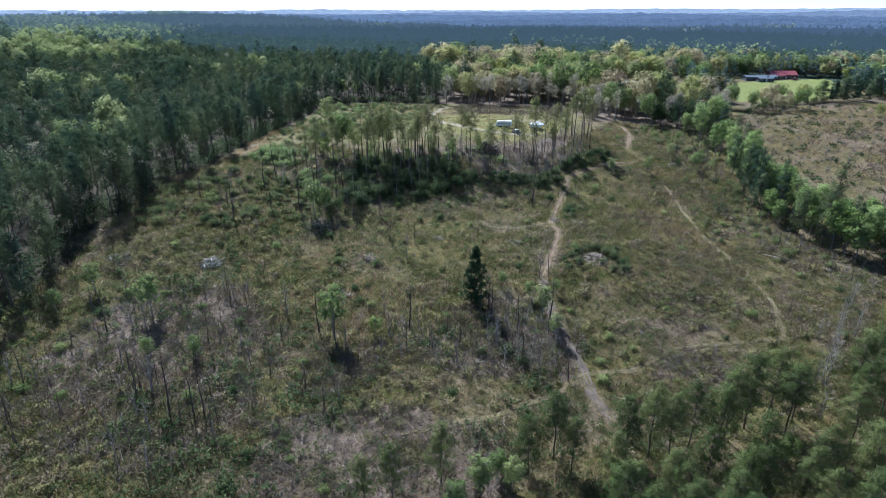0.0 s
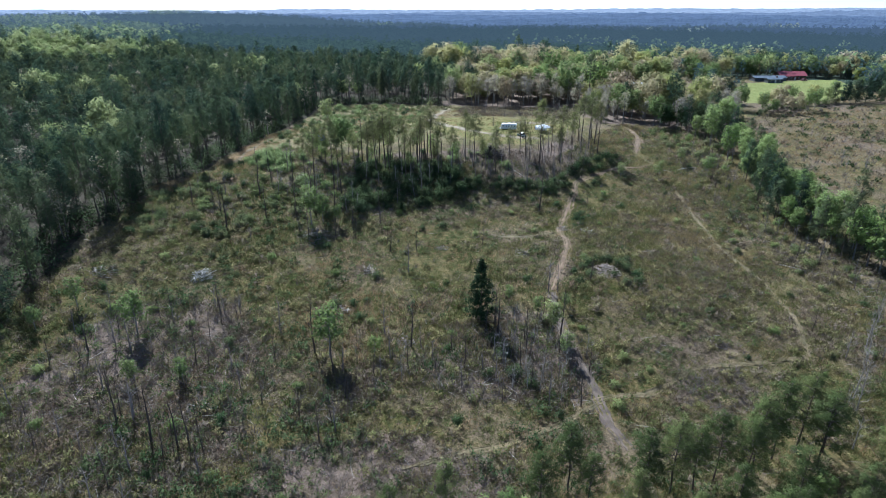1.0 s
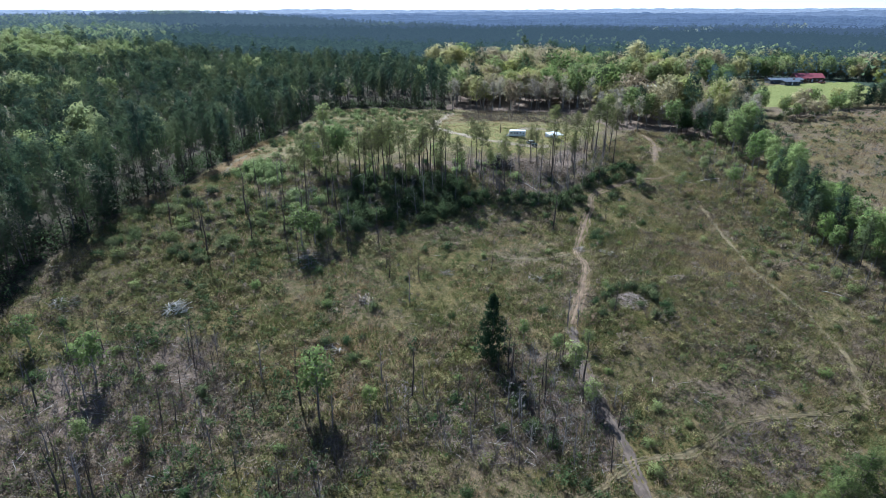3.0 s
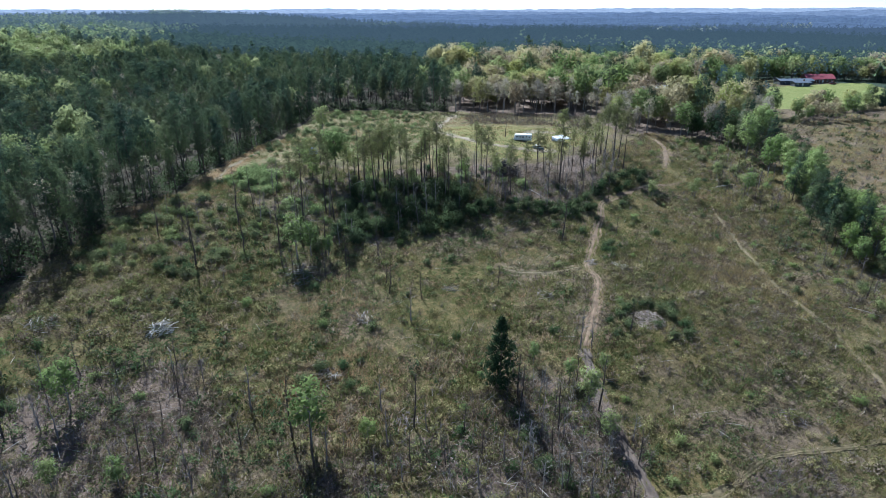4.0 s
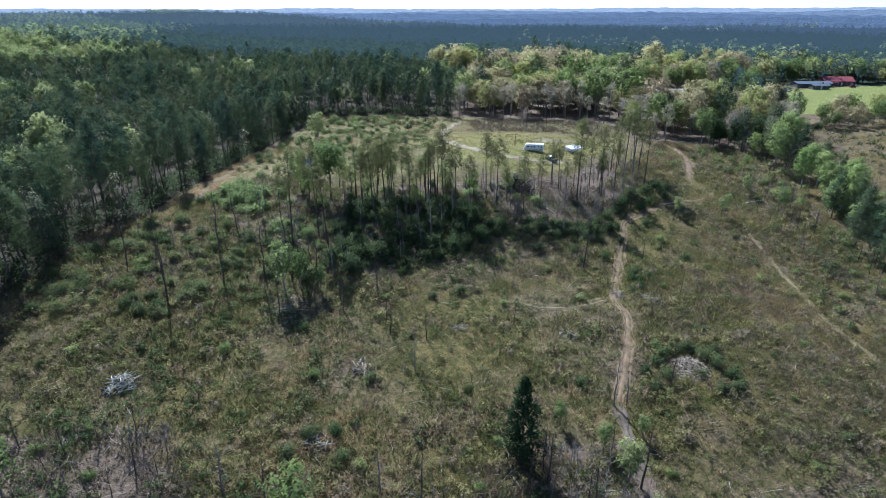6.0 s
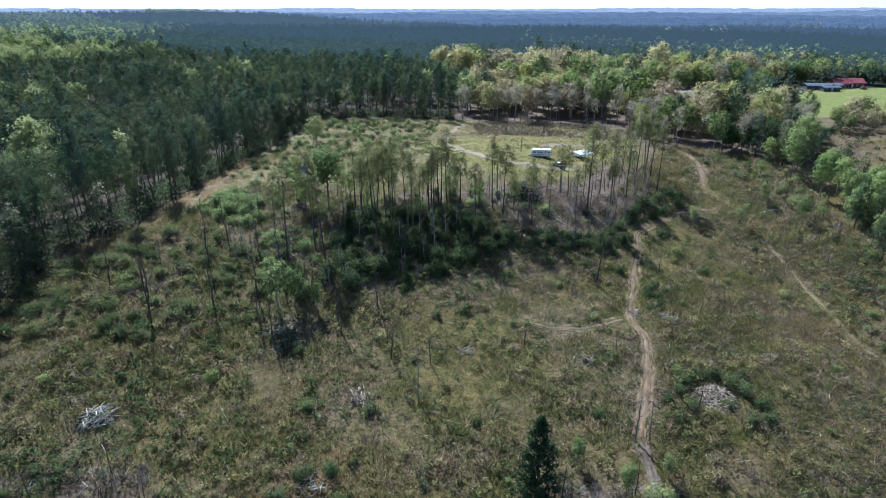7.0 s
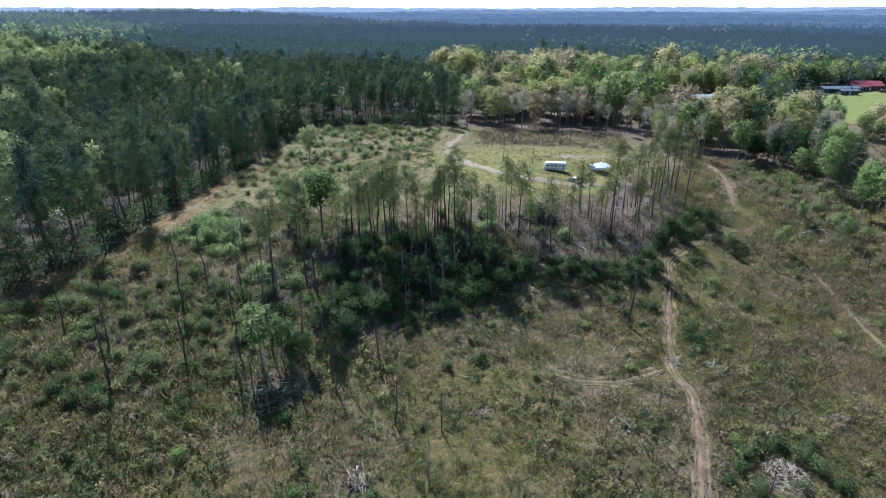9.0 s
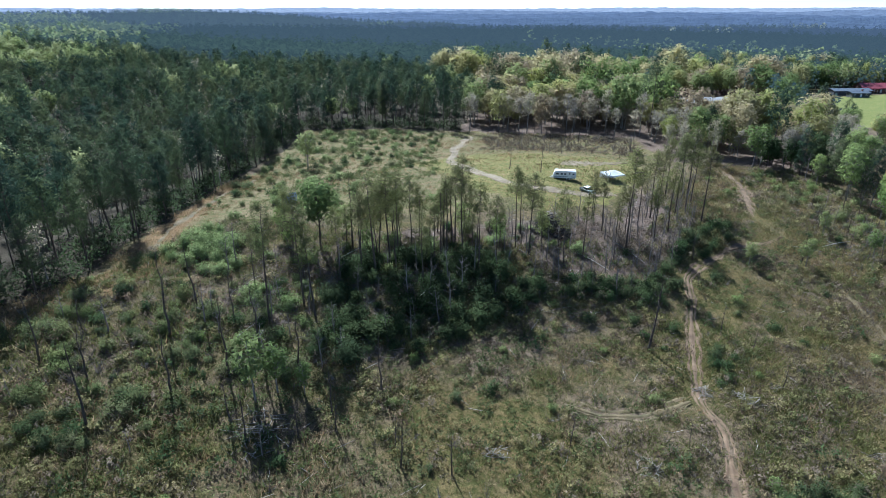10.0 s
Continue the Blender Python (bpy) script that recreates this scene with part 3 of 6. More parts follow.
def track(name, line, width, label, ruts=0.12, wander=0.5, material=CLAY, seed=1):
    """A worn dirt track laid over the ground: two wheel ruts, a ridge between, ragged edges that run out under the grass."""
    rng = np.random.default_rng(seed)
    p = np.array(line, float)
    s = np.r_[0, np.cumsum(np.linalg.norm(np.diff(p, axis=0), axis=1))]
    t = np.arange(0, s[-1], 0.5)
    c = np.c_[np.interp(t, s, p[:, 0]), np.interp(t, s, p[:, 1])]
    k = np.hanning(11) / np.hanning(11).sum()
    c = np.c_[np.convolve(np.pad(c[:, 0], 5, "edge"), k, "valid"), np.convolve(np.pad(c[:, 1], 5, "edge"), k, "valid")]
    d = np.gradient(c, axis=0)
    d /= np.linalg.norm(d, axis=1)[:, None]
    side = np.c_[d[:, 1], -d[:, 0]]
    u = np.array([-1.25, -1.0, -0.75, -0.5, -0.25, 0, 0.25, 0.5, 0.75, 1.0, 1.25])
    prof = np.array([-0.25, 0.06, 0.03, -0.8 * ruts, 0.0, 0.07, 0.0, -0.8 * ruts, 0.03, 0.06, -0.25]) + 0.07
    n = len(c)
    rag = lambda a: np.convolve(np.pad(rng.normal(0, 1, n), a, "edge"), np.ones(2 * a + 1) / (2 * a + 1) ** 0.5, "valid")
    low = 0.35 if wander < 0.8 else 0.0
    left, right = 1 + wander * 0.22 * rag(3) + wander * 0.2 * rag(12), 1 + wander * 0.22 * rag(3) + wander * 0.2 * rag(12)
    w = np.where(u[None] < 0, np.clip(left, low, 1.8)[:, None], np.clip(right, low, 1.8)[:, None]) * u[None] * width / 2
    x = c[:, 0:1] + side[:, 0:1] * w
    y = c[:, 1:2] + side[:, 1:2] * w
    z = height(x, y) + prof[None] + rng.normal(0, 0.03, x.shape)
    v = np.stack([x, y, z], -1).reshape(-1, 3)
    m = len(u)
    i = (np.arange(n - 1)[:, None] * m + np.arange(m - 1)[None]).ravel()
    ob = mesh_object(name, v, np.c_[i, i + 1, i + m + 1, i + m], material, smooth=True)
    return tagged(ob, label, "dirt track", kind="structure")


track("road", MAIN[5:14], 2.3, "rutted pale clay track through the meadow", 0.2, 0.75, seed=1)
track("road", MAIN[:6], 1.8, "overgrown brown track through the meadow", 0.1, 1.6, BROWN_PATH, seed=9)
track("road", MAIN[13:], 2.2, "worn clay track bending towards the wood", 0.1, 1.5, seed=10)
track("road", GULLY[1:5], 3.4, "eroded reddish clay track climbing past the wood", 0.2, 1.6, seed=2)
track("road", CROSS, 1.15, "faint sandy track through dry grass", 0.06, 1.5, STRAW_PATH, seed=3)
track("road", EAST, 1.1, "faint trodden path through dry grass", 0.04, 1.1, STRAW_PATH, seed=4)
track("road", SPUR, 2.8, "rutted turning loop of bare clay", 0.3, 0.75, STRAW_PATH, seed=5)
track("road", HILLTOP, 3.4, "sandy drive across the hilltop clearing", 0.05, 0.7, SAND, seed=6)
track("road", [(27, 282), (36, 285), (45, 289), (53, 290)], 4.0, "bare sandy scrape on the hilltop", 0.03, 1.2, SAND, seed=8)
track("road", WEST, 1.5, "faint rusty track along the wood", 0.05, 1.5, STRAW_PATH, seed=7)


# ---- woods ----
def sample(rng, poly, spacing, jitter=0.9):
    p = np.array(poly)
    gx, gy = np.meshgrid(np.arange(p[:, 0].min(), p[:, 0].max(), spacing), np.arange(p[:, 1].min(), p[:, 1].max(), spacing))
    x = gx.ravel() + rng.uniform(-0.5, 0.5, gx.size) * spacing * jitter
    y = gy.ravel() + rng.uniform(-0.5, 0.5, gx.size) * spacing * jitter
    ok = inside(x, y, poly)
    return x[ok], y[ok]


def set_down(x, y):
    return np.c_[x, y, height(x, y)]


def many(shapes, x, y, size, rng, tints):
    """Scatter several trunk-and-crown shapes over the places: soup pieces with bark as material 0 and leaves as 1."""
    out, which = [], rng.integers(0, len(shapes), len(x))
    for k, (trunk, crown) in enumerate(shapes):
        s = which == k
        if not s.any():
            continue
        where, turn, tall = set_down(x[s], y[s]), rng.uniform(0, 6.28, s.sum()), size[s] * rng.uniform(0.9, 1.1, s.sum())
        out.append((*scatter(trunk, where, turn, size[s], tints[s], tall), 0))
        if crown is not None:
            out.append((*scatter(crown, where, turn, size[s], tints[s], tall), 1))
    return out


def plant(name, shape, bark, leaf, label, category, group=""):
    """One tree or bush as a thing: an empty at its foot with trunk and crown."""
    root = new(name)
    root.empty_display_size = 0.5
    (tv, tf), crown = shape
    mesh_object("trunk", tv, tf, bark, root, True)
    if crown is not None:
        mesh_object("crown", crown[0], crown[1], leaf, root, normals=crown[2] if len(crown) > 2 else None)
    return tagged(root, label, category, group)


def spread_plants(stock, places, rng, size=(0.85, 1.15), tall=None):
    """Sets the stock's plants at the places (x, y or x, y, height): each one first itself, then copies."""
    used = set()
    for p in places:
        k = int(rng.integers(0, len(stock)))
        s = p[2] / tall[k] if len(p) > 2 else rng.uniform(*size)
        m = Matrix.Translation((p[0], p[1], float(height(p[0], p[1])))) @ Matrix.Rotation(rng.uniform(0, 6.28), 4, "Z")
        m = m @ Matrix.Rotation(rng.normal(0, 0.025), 4, "X")
        if k in used:
            ob = copy_thing(stock[k], m)
        else:
            ob = stock[k]
            ob.matrix_basis = m
            used.add(k)
        ob.scale = (s, s, s * rng.uniform(0.93, 1.07))
    for k, ob in enumerate(stock):
        if k not in used:
            for c in (*ob.children_recursive, ob):
                bpy.data.objects.remove(c)


def apart(rng, x, y, gap, keep=None):
    """Thins the places out so that none stand closer than gap."""
    out = []
    for i in rng.permutation(len(x)):
        if all((x[i] - a) ** 2 + (y[i] - b) ** 2 > gap * gap for a, b in out):
            out.append((float(x[i]), float(y[i])))
            if keep and len(out) >= keep:
                break
    return out


def clear_of_tracks(x, y, gap=2.2):
    ok = np.ones(len(x), bool)
    for line, g in ((MAIN, gap), (GULLY, gap), (SPUR, gap * 0.7), (CROSS, gap * 0.5), (EAST, gap * 0.42), (HILLTOP, gap)):
        ok &= near_line(x, y, line) > g
    return ok & ~(inside(x, y, BARE_SLOPE) & (np.sin(x * 12.9 + y * 78.2) * 437.5 % 1 < 0.5))


rng = np.random.default_rng(11)

# the pine wood: its edge as single trees, the rest as one mass
EDGE = [(-93, 103), (-92, 127), (-94, 150), (-87, 165), (-88, 183), (-79, 191), (-78.4, 211.7), (-77.2, 233), (-76.8, 275), (-74.7, 316), (-74, 352), (-34.8, 357), (-6, 350)]
wood_pines = [plant("pine_tree", pine_shape(20 + k, 15 + 1.9 * k, 0.10 + 0.08 * k, 3.3 - 0.1 * k, 40, 20, 0.72, wide=0.22, dome=0.55), BARK, PINE, "tall dark pine with a bare trunk at the wood edge", "pine tree", "pines along the wood edge") for k in range(5)]
fx, fy = sample(rng, FOREST, 6.2, 1.0)
edge_d = near_line(fx, fy, EDGE)
front = edge_d < 9.5
spread_plants(wood_pines, apart(rng, fx[front], fy[front], 2.6, 240), rng, (0.65, 1.15))

deep = [pine_shape(40 + k, 15.5 + 1.3 * k, 0.35 + 0.05 * k, 3.3 + 0.25 * k, 19, 7, 0.95, sides=3, lite=True, wide=0.4, dome=0.5) for k in range(5)]
keep = ~front & (fx > -330) & (fx > -0.84 * fy - 12)
fx, fy = fx[keep], fy[keep]
size = rng.triangular(0.5, 0.95, 1.3, len(fx)) * (0.92 + 0.12 * np.sin(fx / 19) * np.sin(fy / 23))
green = (np.sin(fx / 23 + 1.3) * np.sin(fy / 31) + rng.normal(0, 0.34, len(fx)) + 1.3 * smooth01(-fx / fy, 0.38, 0.54) * smooth01(fy, 390, 460)) > 0.97
tint = rng.uniform(0, 1, len(fx))
close = ~green & (np.hypot(fx, fy - 60) < 235)
fine = [pine_shape(45 + k, 15.0 + 1.5 * k, 0.3 + 0.05 * k, 3.3 + 0.25 * k, 26, 13, 0.74, sides=3, lite=True, wide=0.27, dome=0.5) for k in range(4)]
soup("pine_wood", many(fine, fx[close], fy[close], size[close], rng, tint[close]), [BARK, PINE], "dense dark pine plantation behind the wood edge", "pine wood")
q = ~green & ~close
soup("pine_wood", many(deep, fx[q], fy[q], size[q], rng, tint[q]), [BARK, PINE], "dense dark pine plantation", "pine wood")
leafy = [round_shape(50 + k, 18.0, 0.25, 5.2, 11, 46, 0.85, 3, True) for k in range(3)]
# paler than SPRING: light shining through the leaves is put into the colour
LIT_LEAF = foliage("lit_new_leaves", [(0.0, (0.27, 0.30, 0.115)), (0.35, (0.20, 0.245, 0.090)), (0.7, (0.33, 0.345, 0.155)), (1.0, (0.24, 0.265, 0.115))], 0.5, 0.8, 1.2)
grey = [broadleaf_shape(55 + k, 14.0, 0.3, 2.6, 9, 4, 2, 0.4, 3, 0.9) for k in range(2)]
BUDS = foliage("opening_buds", [(0.0, (0.310, 0.272, 0.205)), (0.4, (0.360, 0.315, 0.215)), (0.7, (0.275, 0.245, 0.200)), (1.0, (0.340, 0.312, 0.195))], 0.58, 0.8, 1.2)
gx, gy = sample(rng, FOREST, 16.0, 1.0)
k = (gx > -0.84 * gy - 12) & (gx > -330)
gx, gy = gx[k], gy[k]
soup("bare_trees", many(grey, gx, gy, rng.uniform(0.8, 1.2, len(gx)), rng, rng.uniform(0, 1, len(gx))), [TWIG, BUDS], "bare grey trees among the pines", "trees")
soup("leafing_trees", many(leafy, fx[green], fy[green], size[green], rng, tint[green]), [PALE_BARK, LIT_LEAF], "light green trees in new leaf among the pines", "trees")

# the grove of opening oaks and bare trees behind the clearing
GROVE_FRONT = [(-6, 350), (15, 341), (40, 341), (66, 337), (71, 297), (82, 297), (110, 292), (122, 288), (150, 318)]
gx, gy = sample(rng, GROVE, 7.8, 1.0)
gd = near_line(gx, gy, GROVE_FRONT)
near_g = gd < 16
oak = [plant("oak_tree", round_shape(60 + k, 12.5 + 1.7 * k, 0.3 - 0.05 * k, 3.8 + 0.8 * k, 12, 100, 0.5), TWIG, SPRING if k == 1 else OAK, "tree opening buff and yellow-green spring leaves", "tree", "trees behind the clearing") for k in range(4)]
bare = [plant("bare_tree", broadleaf_shape(70 + k, 14 + k, 0.35, 2.8, 17, 10, 3, 0.3, 5, 0.8), PALE_BARK, BUDS, "slender grey tree still almost bare of leaves", "tree", "trees behind the clearing") for k in range(3)]
pts = apart(rng, gx[near_g], gy[near_g], 4.0, 150)
pts = sorted(pts, key=lambda p: float(near_line(np.array([p[0]]), np.array([p[1]]), GROVE_FRONT)[0]))
spread_plants(oak, pts[5:75:7] + pts[95:], rng, (0.75, 1.35))
spread_plants(bare, [p for k, p in enumerate(pts[:95]) if k < 5 or (k - 5) % 7 or k >= 75], rng, (0.8, 1.25))
gx, gy = gx[~near_g], gy[~near_g]
tint = rng.uniform(0, 1, len(gx))
size = rng.triangular(0.7, 0.95, 1.6, len(gx)) * np.where((gx > 92) & (gx < 165) & (gy > 335) & (gy < 430), 0.62, 1.0)
pick = rng.uniform(0, 1, len(gx))
mass_oak = [round_shape(80 + k, 13.0 + 1.3 * k, 0.2, 5.0 + 0.6 * k, 13, 70, 0.66, 3, True) for k in range(5)]
s = pick < 0.66
soup("oak_grove", many(mass_oak, gx[s], gy[s], size[s], rng, tint[s]), [PALE_BARK, OAK], "grove of trees opening buff spring leaves", "trees")
s = (pick >= 0.66) & (pick < 0.85)
soup("leafing_trees", many(mass_oak, gx[s], gy[s], size[s], rng, tint[s]), [PALE_BARK, SPRING], "fresh green trees in new leaf", "trees")
s = (pick > 0.3) & (pick < 0.72) & (gy < 430)
soup("bare_trees", many(grey, gx[s], gy[s] + 2.5, size[s] * 0.95, rng, tint[s]), [PALE_BARK, BUDS], "leafless grey trees in the grove", "trees")
s = pick >= 0.85
soup("pine_wood", many(deep, gx[s], gy[s], size[s], rng, tint[s]), [BARK, PINE], "scattered pines within the grove", "pine trees")

# the great pale oak, and trees close behind the houses
great_oak = [plant("oak_tree", round_shape(66, 20, 0.12, 8.6, 20, 170, 0.6), PALE_BARK, OAK, "broad round-crowned tree in pale buff new leaf", "tree")]
spread_plants(great_oak, [(64.5, 372.0, 18.5)], rng, tall=[20])
bx, by = sample(rng, [(200, 484), (300, 490), (330, 512), (205, 512)], 7.5, 1.0)
for lo, mats, name, label in ((0, [PALE_BARK, SPRING], "leafing_trees", "fresh green trees close behind the houses"), (1, [PALE_BARK, OAK], "oak_grove", "buff trees close behind the houses")):
    q = np.arange(len(bx)) % 2 == lo
    soup(name, many(mass_oak, bx[q], by[q], rng.uniform(0.6, 0.95, q.sum()), rng, rng.uniform(0, 1, q.sum())), mats, label, "trees")

# the belt of trees between the meadow and the field
hx, hy = sample(rng, HEDGE, 3.6, 1.0)
pts = apart(rng, hx, hy, 3.0, 150)
BELT_GREEN = foliage("belt_leaves", [(0.0, (0.220, 0.285, 0.085)), (0.35, (0.150, 0.205, 0.066)), (0.7, (0.270, 0.315, 0.115)), (1.0, (0.180, 0.235, 0.080))], 0.5, 0.75, 1.25)
belt_leaf = [plant("leafing_tree", round_shape(90 + k, 10.5 + 1.9 * k, 0.14, 2.8 + 0.4 * k, 12, 110, 0.42), PALE_BARK, BELT_GREEN, "fresh green tree in new leaf in the tree belt", "tree", "trees of the belt") for k in range(4)]
belt_pine = [plant("pine_tree", pine_shape(100 + k, 14 + k, 0.15, 3.0, 36, 24, 0.6, wide=0.22, dome=0.5), BARK, PINE, "young pine in the tree belt beside the field", "pine tree", "trees of the belt") for k in range(3)]
belt_bare = [plant("bare_tree", broadleaf_shape(110 + k, 10 + k, 0.25, 2.6, 12, 9, 0), TWIG, SPRING, "bare grey tree at the meadow's edge", "tree", "trees of the belt") for k in range(3)]
spread_plants(belt_leaf, pts[:50], rng, (0.75, 1.3))
spread_plants(belt_pine, pts[50:86], rng, (0.7, 1.25))
spread_plants(belt_bare, pts[86:], rng, (0.6, 1.0))
field_trees = [plant("leafing_tree", round_shape(115 + k, 10.5, 0.2, 3.6, 9, 44, 0.62), PALE_BARK, OAK if k else SPRING, "thin tree coming into leaf at the field edge", "tree", "trees at the field edge") for k in range(3)]
spread_plants(field_trees, [(214, 366), (219, 369), (226, 371), (186, 356), (193, 360), (200, 363), (207, 366), (245, 397), (176.8, 336), (181, 340), (188.4, 340), (195, 343), (201, 346), (182, 349), (174, 344), (190, 347), (232.4, 321.8), (171, 338), (206, 349)], rng, (0.8, 1.3))
field_bush = [plant("hedge_bush", bush_shape(265 + k, 2.6, 2.4, 9, 30, 0.34), TWIG, SHRUB if k else WEED, "dark leafy bush in the far field hedge", "bush", "bushes of the field hedge") for k in range(2)]
spread_plants(field_bush, [(172, 340), (178, 345), (184, 350), (190, 355), (197, 358), (204, 361), (210, 364), (217, 366), (223, 368), (230, 370), (208, 386), (210, 387), (206, 388), (168, 334), (194, 349), (201, 352)], rng, (0.8, 1.5))
field_bare = [plant("bare_tree", broadleaf_shape(112 + k, 8 + k, 0.2, 2.8, 12, 9, 0), TWIG, OAK, "grey leafless tree standing in the rough field", "tree", "bare trees in the field") for k in range(2)]
spread_plants(field_bare, [(158.7, 244, 7), (157, 238, 6), (165.8, 240, 7), (162, 235, 6), (161, 248, 5), (150, 262, 6), (186, 268, 6), (147, 222, 6), (172, 290, 7), (203, 300, 5)], rng, tall=[8, 9])
field_pines = [plant("pine_tree", pine_shape(118, 12, 0.08, 3.4, 36, 11, 0.7, wide=0.5), BARK, PINE, "dark pine along the far field hedge", "pine tree", "pines at the field edge")]
spread_plants(field_pines, [(236, 371), (239, 374), (243, 371), (247, 376), (251, 374), (246, 380), (256, 378), (262, 388), (267, 396), (232, 374), (272, 385), (278, 380), (285, 386), (291, 380), (298, 388), (304, 382), (311, 390), (282, 394), (292, 397), (301, 398), (318, 388), (274, 392), (283, 405), (276, 401), (290, 410), (299, 408), (286, 418), (296, 420), (306, 412), (316, 402), (292, 430), (303, 426), (268, 381), (258, 371), (310, 402)], rng, (0.8, 1.25))

# undergrowth along the wood's edge
ux, uy = sample(rng, FOREST, 2.0, 1.0)
k = (near_line(ux, uy, EDGE) < 12) & (ux > -110)
ux, uy = ux[k], uy[k]
tint = rng.uniform(0, 1, len(ux))
under = []
for k in range(3):
    r2 = np.random.default_rng(250 + k)
    c = np.c_[r2.normal(0, 0.8, (12, 2)), r2.uniform(0.2, 2.6, 12)]
    shrub, q = leaves(r2, c, 0.3, 0.5, 0.3, 3, 0.4, None, outward(c, (0, 0, 0))), np.arange(len(ux)) % 3 == k
    under.append((*scatter(shrub, set_down(ux[q], uy[q]), rng.uniform(0, 6.28, q.sum()), rng.uniform(0.6, 1.5, q.sum()), tint[q]), 0))
soup("undergrowth", under, [TOE_LEAF], "dark undergrowth beneath the wood's edge", "undergrowth")

big_green = [plant("evergreen_tree", round_shape(270 + k, 13, 0.06, 4.4, 12, 90, 0.6), BARK, SHRUB, "large dark green tree below the grove", "tree", "dark trees below the grove") for k in range(2)]
spread_plants(big_green, [(112, 296), (118, 292), (123, 298), (108, 301), (116, 303), (126, 305), (130, 299), (121, 309), (104, 297)], rng, (0.75, 1.15))

# woods out to the distance
def clump_shape(seed, wide, low, high, leaf, each):
    """A far tree's crown: a dome of leaf masses."""
    r2 = np.random.default_rng(seed)
    u = np.linspace(0, 1, 9)
    a = np.arange(9) * 2.4
    rad = wide * np.sqrt(np.clip(1 - u ** 2, 0.05, 1)) * r2.uniform(0.5, 1.0, 9)
    c = np.c_[rad * np.cos(a), rad * np.sin(a), low + (high - low) * u]
    return leaves(r2, c, 0.5, leaf, leaf * 0.75, each, 0.5, None, outward(c, (0, 0, low), 0.4), 0.5)


clump = {"pine": [clump_shape(120 + k, 3.0, 7, 16.5, 2.2, 4) for k in range(3)], "leaf": [clump_shape(130 + k, 6.2, 5, 16.5, 2.5, 6) for k in range(3)]}


def clear_wood(x, y):
    """Where woods may stand: off the fields, the houses and the woods already set."""
    ok = ~(inside(x, y, FOREST) & (x > -330)) & ~inside(x, y, GROVE) & ~inside(x, y, HEDGE) & ~inside(x, y, FIELD) & ~inside(x, y, MOWN) & (np.hypot(x, y - 200) > 150) & ~inside(x, y, PLATEAU)
    ok &= ~((x > 110) & (y < 360) & (np.hypot(x, y) < 380)) & ~((np.abs(x - 250) < 50) & (np.abs(y - 462) < 22)) & ~((np.abs(x - 131) < 34) & (np.abs(y - 412) < 30))
    return ok & ~((x > 170) & (x < 275) & (y > 330) & (y < 462) & (x > 0.42 * y))


def distant(name, n, r0, r1, az0, az1, seed, grow, pine, leaf, west=1.5):
    rng = np.random.default_rng(seed)
    rad = np.sqrt(rng.uniform(r0 ** 2, r1 ** 2, n))
    az = rng.uniform(az0, az1, n)
    x, y = rad * np.sin(az), rad * np.cos(az)
    ok = clear_wood(x, y)
    x, y = x[ok], y[ok]
    size = rng.triangular(0.55, 0.9, 1.35, len(x)) * grow
    tint = rng.uniform(0, 1, len(x))
    # leafy woods to the west and east, plantation in the middle
    leafy = np.sin(x / 90 + 0.7 * np.sin(y / 130)) * np.sin(y / 110 + 1) + rng.normal(0, 0.24, len(x)) + west * smooth01(-x / y, 0.36, 0.55) + 0.75 * smooth01(x / y, 0.25, 0.5) * (y < 700)
    leafy = leafy > 1.05
    for kind, s, mat, label in (("pine", ~leafy, pine, "dark pine woods reaching into the distance"), ("leaf", leafy, leaf, "light green woods in new leaf in the distance")):
        out = []
        which = rng.integers(0, 3, len(x))
        for k in range(3):
            q = s & (which == k)
            out.append((*scatter(clump[kind][k], set_down(x[q], y[q]), rng.uniform(0, 6.28, q.sum()), size[q], tint[q]), 0))
        soup(name if kind == "pine" else "leafy_" + name, out, [mat], label, "woods")




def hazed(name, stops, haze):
    """Leaves of the middle and far woods; haze is put in as a glow of their own."""
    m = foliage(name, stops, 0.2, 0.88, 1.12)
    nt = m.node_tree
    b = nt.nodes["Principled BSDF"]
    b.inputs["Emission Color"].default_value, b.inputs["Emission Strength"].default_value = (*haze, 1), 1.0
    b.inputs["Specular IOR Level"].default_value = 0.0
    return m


# haze painted in as emission, growing with distance while the needles' own colour fades
HAZED_FAR_LEAF = hazed("hazed_distant_leaves", [(0.0, (0.120, 0.150, 0.056)), (0.4, (0.175, 0.195, 0.075)), (0.7, (0.105, 0.130, 0.058)), (1.0, (0.205, 0.205, 0.095))], (0.018, 0.027, 0.030))
HAZED_MID_PINE = hazed("hazed_distant_needles", [(0.0, (0.009, 0.014, 0.008)), (0.5, (0.015, 0.021, 0.012)), (1.0, (0.011, 0.017, 0.009))], (0.026, 0.039, 0.042))
HAZE_PINE = hazed("hazed_backdrop_needles", [(0.0, (0.002, 0.003, 0.002)), (1.0, (0.004, 0.005, 0.003))], (0.036, 0.052, 0.064))
HAZE_LEAF = hazed("hazed_backdrop_leaves", [(0.0, (0.036, 0.048, 0.022)), (1.0, (0.062, 0.070, 0.034))], (0.044, 0.060, 0.062))
east = rng.uniform(0, 1, (1400, 2)) * np.array([0.55, 260]) + np.array([0.12, 385])
ex, ey = east[:, 1] * np.sin(east[:, 0]), east[:, 1] * np.cos(east[:, 0])
ok = clear_wood(ex, ey)
ex, ey = ex[ok], ey[ok]
pick, tint, size = rng.uniform(0, 1, len(ex)), rng.uniform(0, 1, len(ex)), rng.uniform(0.65, 1.15, len(ex))
